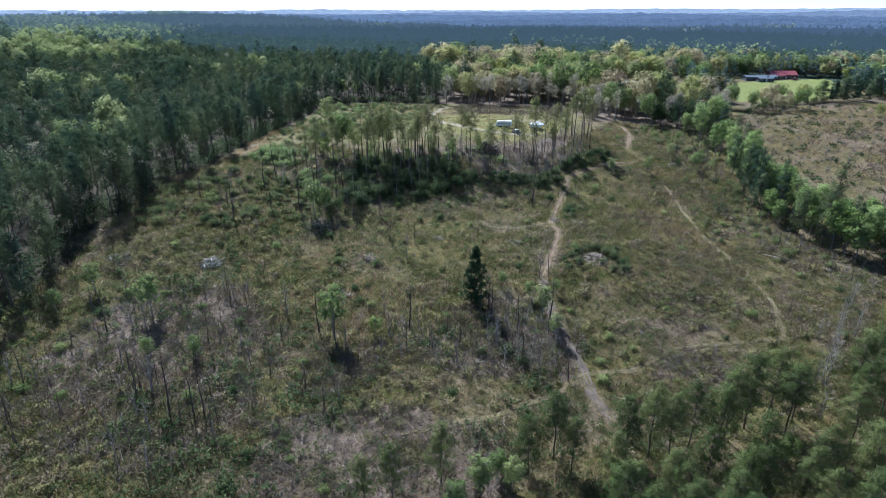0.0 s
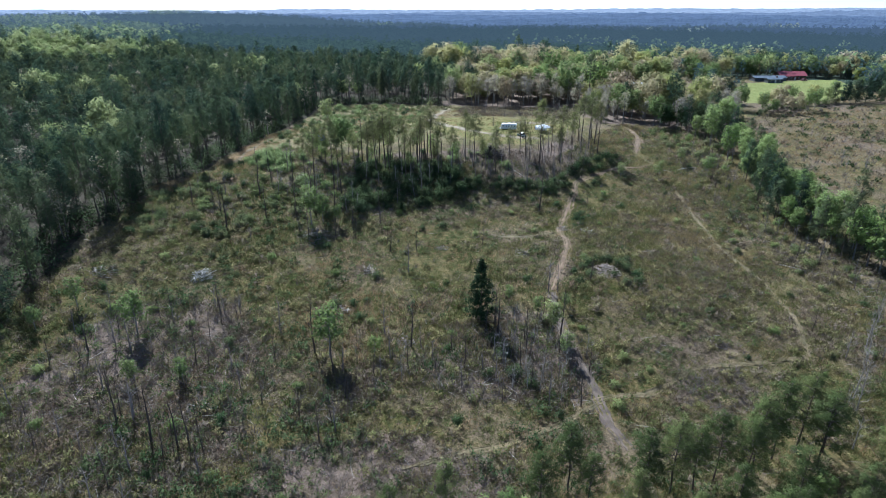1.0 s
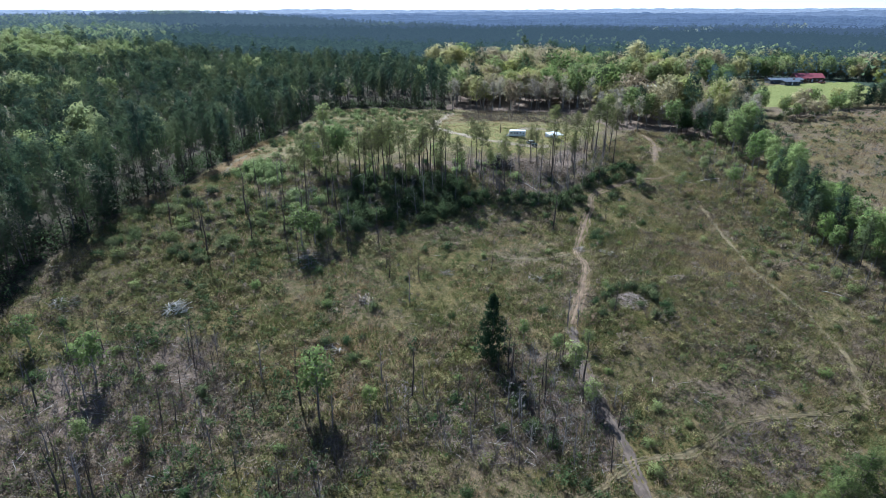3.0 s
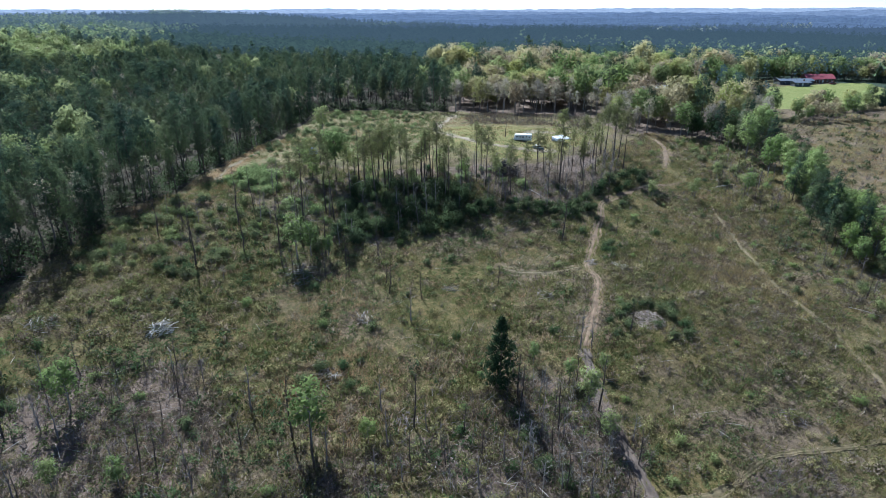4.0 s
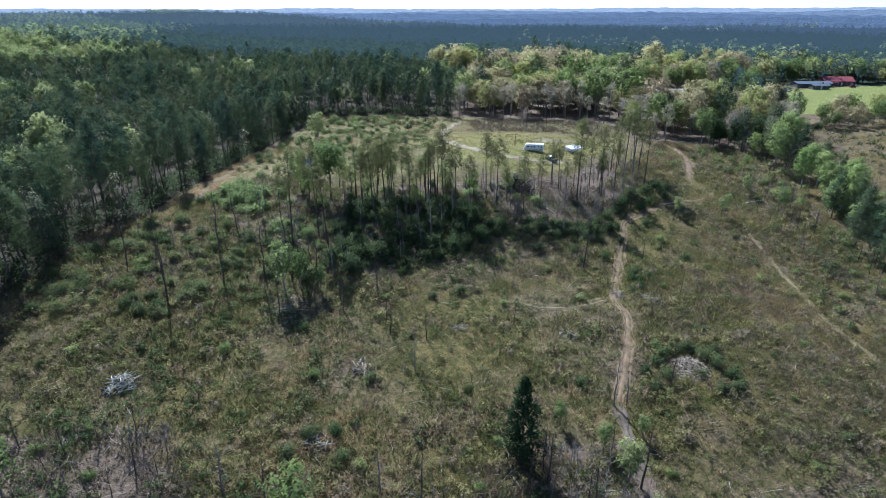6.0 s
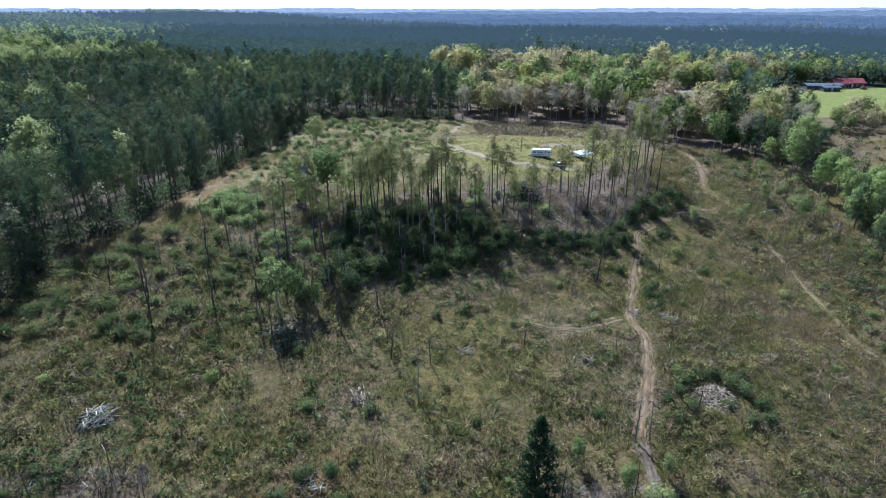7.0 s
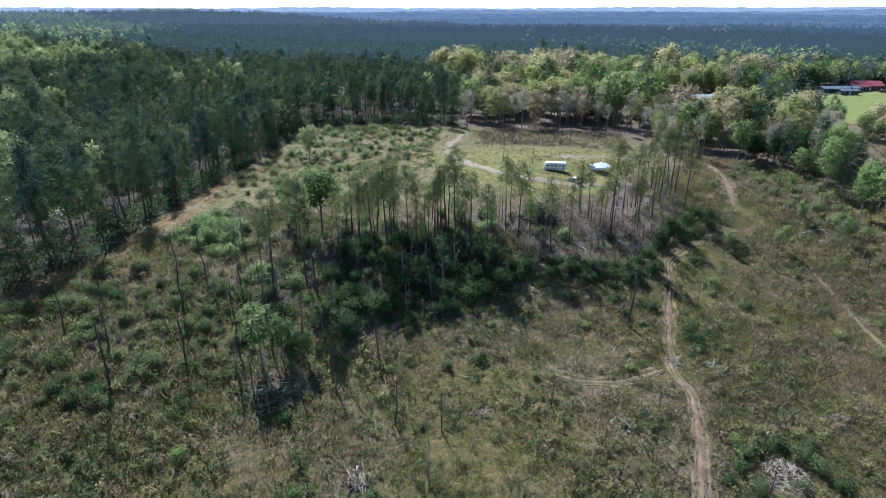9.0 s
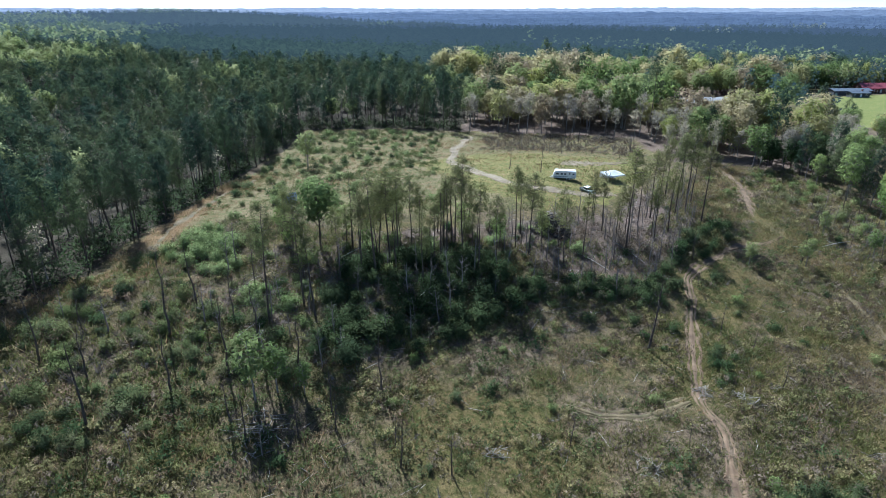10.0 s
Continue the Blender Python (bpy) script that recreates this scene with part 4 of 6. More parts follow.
for lo, hi, shapes, mats, name, label in ((0, 0.4, mass_oak, [PALE_BARK, OAK], "oak_grove", "trees opening buff leaves round the houses"), (0.4, 0.7, mass_oak, [PALE_BARK, SPRING], "leafing_trees", "fresh green trees round the houses"), (0.7, 1, deep, [BARK, PINE], "pine_wood", "dark pines round the houses")):
    q = (pick >= lo) & (pick < hi)
    soup(name, many(shapes, ex[q], ey[q], size[q], rng, tint[q]), mats, label, "trees")
# hill and valley leaves carry the painted-in haze glow as well
HAZED_HILL_LEAF = hazed("hazed_hill_leaves", [(0.0, (0.006, 0.009, 0.005)), (1.0, (0.012, 0.016, 0.008))], (0.046, 0.062, 0.082))
HAZED_HILL_BRIGHT = hazed("hazed_hill_new_leaves", [(0.0, (0.045, 0.06, 0.026)), (1.0, (0.075, 0.085, 0.04))], (0.056, 0.072, 0.078))
HAZED_VALLEY_LEAF = hazed("hazed_valley_leaves", [(0.0, (0.09, 0.095, 0.06)), (1.0, (0.13, 0.125, 0.085))], (0.07, 0.085, 0.09))
distant("middle_woods", 6500, 400, 740, -0.7, 0.7, 5, 0.9, HAZED_MID_PINE, HAZED_FAR_LEAF)
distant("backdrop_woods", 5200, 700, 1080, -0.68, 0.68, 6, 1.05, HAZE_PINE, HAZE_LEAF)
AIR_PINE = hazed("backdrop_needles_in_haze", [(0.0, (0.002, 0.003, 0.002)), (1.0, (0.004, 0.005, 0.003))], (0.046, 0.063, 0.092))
distant("backdrop_valley_edge", 500, 1075, 1150, -0.1, 0.5, 9, 1.05, AIR_PINE, HAZED_VALLEY_LEAF)
distant("backdrop_far_woods", 4500, 1140, 1500, -0.68, 0.68, 10, 1.1, AIR_PINE, HAZED_HILL_LEAF)
distant("backdrop_hill_woods", 4400, 1400, 2050, -0.68, 0.0, 7, 1.2, HAZED_HILL_LEAF, HAZED_HILL_BRIGHT, 0.75)
distant("backdrop_valley_woods", 1200, 1500, 1640, -0.05, 0.5, 8, 1.0, HAZED_HILL_LEAF, HAZED_VALLEY_LEAF)


def canopy(name, r0, r1, az0, az1, rows, cols, lift, seed, material, label):
    """The closed roof of leaves under the far crowns, rising and falling with them, haze glowing in its colour."""
    rng = np.random.default_rng(seed)
    rr = r0 * (r1 / r0) ** np.linspace(0, 1, rows)
    az, rad = np.meshgrid(np.linspace(az0, az1, cols), rr)
    x, y = (rad * np.sin(az)).ravel(), (rad * np.cos(az)).ravel()
    v = np.c_[x, y, height(x, y) + lift + rng.normal(0, 1.1, len(x))]
    i = (np.arange(rows - 1)[:, None] * cols + np.arange(cols - 1)[None]).ravel()
    i = i[clear_wood(x, y)[i] & clear_wood(x, y)[i + cols]]
    ob = mesh_object(name, v, np.c_[i, i + 1, i + cols + 1, i + cols], material, smooth=True)
    return tagged(ob, label, "woods", kind="stuff")


# sheets that fill the gaps between crowns with the painted haze colour
canopy("middle_canopy", 610, 730, -0.7, 0.7, 80, 240, 12.0, 43, HAZED_MID_PINE, "closed dark canopy of the woods beyond")
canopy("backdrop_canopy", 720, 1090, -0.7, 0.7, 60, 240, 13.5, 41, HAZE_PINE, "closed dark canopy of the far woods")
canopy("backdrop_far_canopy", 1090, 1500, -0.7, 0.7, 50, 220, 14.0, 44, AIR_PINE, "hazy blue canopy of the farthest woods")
canopy("backdrop_hill_canopy", 1480, 2050, -0.7, 0.02, 60, 160, 14.0, 42, HAZED_HILL_LEAF, "hazy canopy of the far wooded hill")


def ridge(name, r, low, crest, rough, seed, material):
    """A wooded ridge on the skyline, so far off that it doesn't shift."""
    rng = np.random.default_rng(seed)
    az = np.linspace(-1.0, 1.0, 900)
    prof = crest + sum(rough * rng.uniform(0.4, 1) / (k ** 0.8) * np.sin(az * k * rng.uniform(2.5, 4) + rng.uniform(0, 6)) for k in range(1, 9))
    prof = prof + np.convolve(rng.normal(0, 2.2, 904), np.ones(5) / 3, "valid")
    rows = []
    for u in np.linspace(0, 1, 12):
        rr = r - 500 * (1 - u)
        z = low + (prof - low) * u ** 0.8 + rng.normal(0, 3.0, len(az)) * (0.2 + 0.4 * u) * (u < 1)
        rows.append(np.c_[rr * np.sin(az), rr * np.cos(az), z])
    v = np.concatenate(rows)
    n = len(az)
    i = (np.arange(11)[:, None] * n + np.arange(n - 1)[None]).ravel()
    ob = mesh_object(name, v, np.c_[i, i + 1, i + n + 1, i + n], material)
    return tagged(ob, "hazy blue wooded ridge on the horizon", "ridge", kind="structure")


# each ridge farther back glows paler and bluer, standing for thicker haze
ridge("backdrop_1", 1850, 0, 13, 5, 31, haze_glow_material("ridge_near", (0.012, 0.016, 0.014), (0.050, 0.066, 0.104)))
ridge("backdrop_2", 2500, 0, 28, 6, 35, haze_glow_material("ridge_second", (0.010, 0.014, 0.014), (0.058, 0.076, 0.124)))
ridge("backdrop_3", 3300, 0, 42, 7, 32, haze_glow_material("ridge_middle", (0.010, 0.014, 0.014), (0.070, 0.090, 0.145)))
ridge("backdrop_4", 4000, 10, 52, 7, 33, haze_glow_material("ridge_far", (0.010, 0.014, 0.014), (0.105, 0.126, 0.186)))
ridge("backdrop_5", 4700, 20, 70, 5, 34, haze_glow_material("ridge_last", (0.010, 0.014, 0.014), (0.19, 0.215, 0.28)))

# ---- the hill's pines ----
PINE_TALL = [17.0 + 0.9 * k for k in range(6)]
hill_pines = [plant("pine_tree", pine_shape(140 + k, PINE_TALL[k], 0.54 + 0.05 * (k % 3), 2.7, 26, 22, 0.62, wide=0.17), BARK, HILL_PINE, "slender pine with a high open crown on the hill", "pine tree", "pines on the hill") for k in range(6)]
HILL_PINES = [(-41.2, 181.3, 21), (-36.3, 187.1, 21), (-33.5, 183.7, 19.5), (-27.2, 198.7, 17.5), (-24.4, 199.2, 23), (-21.8, 203.4, 21.4), (-20.5, 205.6, 20.5), (-17.7, 210.1, 16.1), (-15.5, 208.3, 16.6), (-6.2, 209.3, 21.3), (-3.2, 204.1, 18.7), (5.7, 212.9, 17.6), (8.3, 210.4, 19.3), (32.7, 219.4, 22.5), (38.8, 231.7, 16.2), (52.5, 243, 22.5)]
HILL_PINES += [(56.3, 246, 22.8), (58.5, 239.8, 20), (49.9, 249.4, 16), (20.7, 211.8, 15.3), (26.4, 227.3, 11.6), (-8, 213, 19), (-10.5, 211, 18), (-24, 205, 18), (-28, 202, 16), (-31, 196, 15), (-46, 190, 14), (44, 238, 19), (47, 232, 17), (41, 225, 15), (60, 252, 19), (54, 256, 18), (1, 207, 15), (61, 262, 17), (34, 226, 13)]
BROW = [(-44, 196), (-30, 192), (-12, 198), (4, 205), (22, 208), (36, 216), (44, 232), (34, 236), (18, 226), (-6, 224), (-30, 219), (-46, 212)]
bx, by = sample(rng, BROW, 3.4)
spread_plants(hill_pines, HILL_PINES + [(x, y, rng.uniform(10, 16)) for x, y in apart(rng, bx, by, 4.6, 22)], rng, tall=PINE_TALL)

snags = [plant("dead_tree", broadleaf_shape(150 + k, 14, 0.35, 1.2, 10, 2, 0), BARK, PINE, "dead bare tree trunk with short broken limbs", "dead tree", "dead trees on the hill") for k in range(3)]
SNAGS = [(-56.5, 175.4, 17), (-30.3, 208.3, 16.4), (-11.1, 206.9, 17.7), (-9.7, 208, 17.2), (-8.7, 213.3, 15.5), (-0.1, 218.7, 8.2), (18.9, 267.2, 9.6), (9.4, 269.3, 8.9), (-47.3, 180.8, 11), (-59.4, 155, 15), (-73.2, 167.1, 12), (48.8, 219.4, 8.6), (-20.5, 201.7, 13.7), (-3, 211.7, 10.6), (-13, 205, 14), (-38, 195, 12), (-70, 174, 9), (-44, 168, 15), (-51, 163, 13), (-40, 172, 16), (-64, 164, 11), (-33, 168, 14), (-55, 184, 13), (-27, 163, 10), (-20, 168, 12)]
spread_plants(snags, SNAGS, rng, tall=[14, 14, 14])

slope_bare = [plant("bare_tree", broadleaf_shape(155 + k, 9, 0.3, 1.9, 9, 6, 0), TWIG, PINE, "thin bare grey tree on the shaded slope", "tree", "bare trees on the slope") for k in range(4)]
SLOPE_E = [(0, 205), (20, 198), (36, 204), (46, 222), (58, 240), (64, 262), (52, 262), (36, 232), (16, 226), (2, 222)]
bx, by = sample(rng, SLOPE_E, 2.6)
places = apart(rng, bx, by, 2.2, 88)
bx, by = sample(rng, [(-60, 182), (-40, 170), (-28, 172), (-8, 188), (0, 203), (-20, 205), (-44, 200), (-58, 196)], 3.0)
places += apart(rng, bx, by, 3.2, 40)
spread_plants(slope_bare, [(x, y, rng.uniform(4.5, 10)) for x, y in places], rng, tall=[9] * 4)

hill_green = [plant("leafing_tree", round_shape(158, 18, 0.3, 5.6, 13, 110, 0.62, 6), BARK, SPRING, "tall spreading tree in fresh green leaf on the hill", "tree")]
spread_plants(hill_green, [(-36.9, 206.1, 18.2)], rng, tall=[18])
brow_green = [plant("leafing_tree", round_shape(310 + k, 10, 0.2, 2.6, 9, 70, 0.34), BARK, SPRING, "slim tree in fresh leaf between the hill's pines", "tree", "leafing trees on the brow") for k in range(2)]
spread_plants(brow_green, [(-42, 203, 10), (-32, 210, 11), (-27, 207, 8), (-22, 214, 12), (-14, 204, 8), (-6, 216, 10), (2, 213, 9), (-46, 210, 9), (-12, 217, 11), (12, 216, 8)], rng, tall=[10, 10])
small_green = [plant("leafing_tree", round_shape(300 + k, 8, 0.22, 2.3, 9, 60, 0.36), PALE_BARK, SPRING, "small tree in pale yellow-green new leaf", "tree", "small leafing trees") for k in range(3)]
GREENS = [(-31.9, 166.3, 6.5), (-38.7, 163.5, 12), (-56.2, 279.1, 14), (63, 220.3, 7), (-23.8, 108.6, 13), (-63.8, 112.6, 11), (-57.8, 97.9, 6), (-48.7, 98.6, 6), (-79.5, 119.4, 8), (22.6, 121.6, 9), (-36, 166, 9), (24.5, 114, 7), (20, 127, 6), (27, 130, 5), (-84, 112, 6), (-51, 230, 7), (-15, 110, 6), (14, 132, 5), (77.5, 221.7, 8), (92, 240, 7), (98, 228, 8)]
spread_plants(small_green, GREENS, rng, tall=[8] * 3)

# ---- foreground pines beside the cross track ----
NEAR_TALL = [13.0 + 1.2 * k for k in range(4)]
near_pines = [plant("pine_tree", pine_shape(160 + k, NEAR_TALL[k], 0.22 + 0.05 * k, 3.5 + 0.2 * k, 44, 34, 0.5, wide=0.2, dome=0.6), BARK, YOUNG_PINE, "feathery green pine at the near edge of the meadow", "pine tree", "foreground pines") for k in range(4)]
NEAR_PINES = [(61, 91.6, 16.5), (50.9, 86.8, 15.5), (39.1, 81.6, 14), (43.4, 84.3, 14), (18.7, 80, 13), (31, 80.7, 13), (61.5, 86.5, 16), (83, 100.4, 15), (35.2, 81.2, 14), (-0.5, 71.5, 11), (-7.8, 68.3, 10), (47.3, 82.2, 14), (51.1, 75, 14), (61.3, 75.1, 12), (72.3, 84.5, 14), (13.7, 75.7, 11), (21, 76.5, 11), (-11.8, 66.8, 9), (42.4, 74.4, 12), (45.9, 70.6, 12), (54.8, 69.6, 11), (27.7, 74.4, 10), (35.4, 71.1, 10), (56, 90, 16), (66, 92, 14), (78, 92, 14), (88, 104, 13), (84, 94, 15), (97, 112, 14), (104, 120, 13), (110, 128, 13), (100, 106, 15), (116, 136, 12), (108, 118, 14), (92, 98, 15), (121, 140, 12)]
NEAR_WOOD = [(24, 66), (34, 70), (60, 74), (80, 84), (92, 100), (104, 112), (100, 76), (70, 56), (24, 50)]
nx_, ny_ = sample(rng, NEAR_WOOD, 4.4)
spread_plants(near_pines, NEAR_PINES + [(x, y, rng.uniform(10, 15)) for x, y in apart(rng, nx_, ny_, 4.6, 34)], rng, tall=NEAR_TALL)
near_leaf = [plant("leafing_tree", round_shape(165 + k, 8, 0.2, 2.4, 9, 110, 0.36), PALE_BARK, SPRING, "small yellow-green tree in new leaf below the pines", "tree", "leafing trees among the foreground pines") for k in range(2)]
spread_plants(near_leaf, [(5.6, 69.9, 8), (10.6, 71.5, 7), (8.5, 74, 6), (27.7, 72, 7), (2, 66, 7), (58, 80, 7), (66, 80, 6), (31, 74, 6)], rng, tall=[8, 8])
near_bare = [plant("bare_tree", broadleaf_shape(167 + k, 9, 0.2, 2.0, 12, 9, 0), DEADWOOD, PINE, "pale grey leafless tree beside bushy pines", "tree", "bare trees beside the bushy pines") for k in range(3)]
spread_plants(near_bare, [(72, 93, 8), (78, 102, 9), (85, 112, 9), (93, 123, 8), (99, 130, 8), (106, 138, 7), (76, 102, 8), (80, 106, 9), (89, 117, 8), (96, 126, 8), (103, 134, 7), (113, 141, 7), (87, 120, 8), (83, 108, 9), (91, 119, 7), (101, 127, 8), (70, 97, 7), (95, 120, 8)], rng, tall=[9, 9, 9])

cedar = plant("cedar_tree", cone_shape(3, 14.6, 5.0), BARK, CEDAR, "dark conical evergreen standing alone in the meadow", "evergreen tree")
cedar.location = (7.0, 125.2, float(height(7.0, 125.2)))

# ---- saplings and bushes in the meadow ----
saplings = [plant("bare_sapling", broadleaf_shape(170 + k, 8, 0.22, 1.5, 8, 5, 0), BARK if k % 3 else TWIG, PINE, "thin leafless grey sapling in the dry grass", "sapling", "saplings in the meadow") for k in range(5)]
SAPLINGS = [(-70.2, 106, 10.5), (-66, 108.2, 8), (-62.1, 106.7, 9), (-48.5, 104, 8.5), (-55.8, 88.3, 11), (-53.1, 88.5, 9.5), (-48.3, 84.4, 12), (-43.4, 83.2, 11), (-42, 84.1, 10.5), (-44.9, 81.1, 7.4), (-27.1, 110.1, 13), (-21.5, 86.4, 9), (-19.3, 88.8, 7.8), (-76.3, 88.8, 10), (-60, 94.4, 7.4), (-82.6, 128, 5), (-11.9, 110, 8), (-8, 114.6, 11), (9.8, 128.6, 6.8), (24.3, 120.9, 12), (24, 136.7, 9.5), (26.1, 136.6, 7.4), (10.1, 122.7, 10), (10.5, 121, 10)]
SAPLINGS += [(16.2, 115.4, 11), (-13.7, 117.5, 8.9), (-22.4, 104.5, 11), (-35.2, 115.5, 10), (-10.3, 144.1, 8.3), (77.5, 223.5, 8), (28.0, 184.4, 15), (3.1, 109, 7.4), (28.4, 110, 7.6), (48.8, 187, 5), (-31, 158, 8), (-38, 156, 9), (-41, 159, 8), (-35, 154, 6), (-26, 160, 7), (-17, 158, 6)]
SCRUB_W = [(-80, 100), (-72, 122), (-50, 128), (-34, 112), (-30, 82), (-45, 70), (-78, 76)]
SCRUB_M = [(6, 126), (24, 128), (32, 112), (26, 98), (8, 98), (-8, 104), (-18, 92), (-30, 88), (-26, 104), (-4, 116)]
SCRUB_E = [(90, 240), (90, 200), (94, 180), (98, 156), (110, 144), (118, 150), (112, 168), (105, 190), (108, 220), (114, 260), (98, 262)]
pale_sapling = [plant("bare_sapling", broadleaf_shape(175 + k, 7, 0.12, 1.7, 11, 8, 0), DEADWOOD, PINE, "pale grey leafless sapling in brown scrub", "sapling", "pale saplings in the scrub") for k in range(3)]
sx, sy = sample(rng, [(9, 126), (25, 128), (31, 110), (25, 99), (12, 103)], 2.0, 1.0)
ok = near_line(sx, sy, MAIN) > 1.6
spread_plants(pale_sapling, [(x, y, rng.uniform(2.5, 6.5)) for x, y in apart(rng, sx[ok], sy[ok], 2.0, 48)], rng, tall=[7] * 3)
sites = []
for poly, n, gap in ((SCRUB_W, 75, 2.6), (SCRUB_M, 55, 2.6), (SCRUB_E, 60, 2.8), ([(4, 300), (60, 298), (64, 332), (8, 338)], 40, 3.0), (MEADOW := [(-94, 60), (130, 40), (125, 140), (97, 160), (97, 184), (104, 216), (109, 262), (84, 300), (60, 262), (38, 226), (10, 215), (-30, 215), (-62, 222), (-78, 192), (-90, 165), (-94, 150)], 45, 7)):
    sx, sy = sample(rng, poly, gap * 0.8, 1.0)
    ok = clear_of_tracks(sx, sy, 2.0)
    sites += [(x, y, rng.uniform(3, 8.5)) for x, y in apart(rng, sx[ok], sy[ok], gap, n)]
spread_plants(saplings, SAPLINGS + sites, rng, tall=[8] * 5)


def heaps(stock, poly, n, gap, tall, size):
    sx, sy = sample(rng, poly, gap * 0.7, 1.0)
    ok = clear_of_tracks(sx, sy, 2.4)
    spread_plants(stock, [(x, y, rng.uniform(*size)) for x, y in apart(rng, sx[ok], sy[ok], gap, n)], rng, tall=[tall] * len(stock))


TOE = [(-52, 184), (-38, 173), (-27, 171), (-16, 178), (-4, 187), (14, 188), (27, 193), (38, 203), (30, 208), (10, 205), (-12, 203), (-32, 196), (-50, 194)]
toe_bush = [plant("evergreen_bush", bush_shape(180 + k, 2.8, 2.0, 12, 40, 0.28), BARK, TOE_LEAF, "dense green bush at the foot of the hill", "bush", "bushes at the foot of the hill") for k in range(4)]
TOE_DARK = [(-32, 171), (-24, 176), (-15, 179), (-6, 185), (4, 193), (9, 199), (9, 208), (-8, 212), (-20, 209), (-32, 197)]
TOE_STRIP = [(6, 196), (22, 199), (42, 204), (43, 209), (22, 205), (6, 204)]
heaps(toe_bush, TOE_DARK, 96, 2.0, 2.8, (1.1, 4.4))
slope_low = [plant("evergreen_bush", bush_shape(188 + k, 1.8, 1.7, 10, 34, 0.24), BARK, SHRUB, "low dark green bush along the slope's foot", "bush", "bushes at the slope's foot") for k in range(2)]
heaps(slope_low, TOE_STRIP, 45, 1.7, 1.8, (0.9, 2.6))
slope_bush = [plant("hillside_bush", bush_shape(185 + k, 2.2, 1.8, 11, 36, 0.26), TWIG, (SHRUB, WEED, SILVER)[k], "green bush between the trunks on the hillside", "bush", "bushes on the wooded slope") for k in range(3)]
heaps(slope_bush, [(-56, 196), (-44, 184), (-30, 190), (-12, 203), (6, 206), (22, 210), (20, 222), (-4, 222), (-28, 210), (-48, 202)], 55, 2.6, 2.2, (0.9, 2.8))
silver = [plant("silver_bush", bush_shape(190 + k, 2.6, 2.0, 11, 34, 0.3), TWIG, SILVER, "pale silvery green bush on the hillside", "bush", "silvery bushes") for k in range(3)]
SILVERS = [(-65, 204.3, 2.8), (-64.3, 208.6, 2.6), (-59.9, 201.9, 3), (-56.4, 198.7, 2.6), (-61.5, 197, 2.4), (-55.5, 201, 2.8), (-54.4, 204.9, 2.6), (-63.6, 213.3, 2.4), (-65.2, 199.1, 2), (-58, 207, 2.6), (-60, 211, 2.2), (-52, 212, 2), (-46, 224, 1.8), (-61, 222, 2), (-57, 330, 2.6), (-50, 338, 2.4), (-42, 344, 2.6), (-34, 346, 2.4), (-62, 342, 2.6), (-68, 335, 2.2), (-26, 340, 2.2), (-47, 322, 2), (-60, 310, 2.2), (-54, 296, 2), (-66, 292, 2.4), (-36, 330, 2), (-30, 320, 1.8), (-62, 206, 3.2), (-57, 203, 3.2), (-61, 200, 3), (-59, 205, 3.4), (-66, 210, 2.8), (-55, 208, 2.6), (-50, 206, 2.4), (-68, 202, 2.4), (-53, 198, 2.6), (-57, 195, 2.4)]
spread_plants(silver, SILVERS, rng, tall=[2.6] * 3)
green_bush = [plant("green_bush", bush_shape(195 + k, 1.8, 1.5, 10, 34, 0.22), TWIG, SHRUB, "leafy green bush in the grass", "bush", "green bushes in the grass") for k in range(4)]
BUSHES = [(45.9, 221, 3), (52.6, 228, 3), (61.3, 238, 2.8), (63.3, 236.5, 2.6), (52.6, 221.5, 2.4), (51.2, 230.2, 3), (62.3, 231.5, 2.4), (40.5, 212.7, 2.8), (38.8, 180.4, 1.6), (37.5, 174.7, 1.4), (41.6, 185.9, 1.4), (31.6, 199.8, 2.8), (34.7, 202.3, 3), (18, 191.6, 2), (34.2, 147.1, 1.8), (31.8, 145.1, 1.6), (43.7, 140.5, 1.8), (47.3, 144.4, 2), (41.2, 151.5, 2.2), (32.4, 140.7, 1.8), (46.8, 152, 1.8), (36, 149.5, 2.2), (35.2, 143.5, 2), (45.5, 147.5, 2.4), (47.5, 141.5, 2), (38.5, 150.8, 2), (44, 150, 2.2)]
BUSHES += [(-26, 127, 2), (-22, 128, 1.8), (-28.5, 123, 2), (-20, 123, 1.6), (41, 200.5, 1.4), (48, 224, 2.8), (57, 233, 3), (56, 226, 2.4), (66, 240, 2), (44, 217, 2.6), (13, 108, 2.4), (16, 105, 2), (11, 114, 2.4), (9, 118, 2), (-38, 300, 2), (-30, 295, 1.6), (-24, 318, 2), (-16, 322, 1.6), (-45, 285, 2), (43.4, 182.6, 1.5), (40.6, 179.8, 1.7), (40, 183, 1.7), (39.6, 176.5, 1.5), (28.2, 187.8, 1.6), (35, 191, 2), (27, 192, 2)]
spread_plants(green_bush, BUSHES, rng, tall=[1.8] * 4)
WEST_TOP = [(-73, 230), (-50, 226), (-24, 234), (-12, 262), (-15, 300), (-9, 344), (-34, 353), (-71, 349)]
top_bush = [plant("hilltop_bush", bush_shape(230 + k, 1.7, 1.6, 9, 24, 0.26), TWIG, (SHRUB, SILVER, WEED, WEED)[k], "loose grey-green bush on the hilltop", "bush", "bushes on the hilltop") for k in range(4)]
heaps(top_bush, WEST_TOP, 170, 2.3, 1.7, (0.6, 2.3))
WEST_FACE = [(-86, 172), (-72, 188), (-52, 190), (-46, 180), (-54, 168), (-70, 160), (-86, 160)]
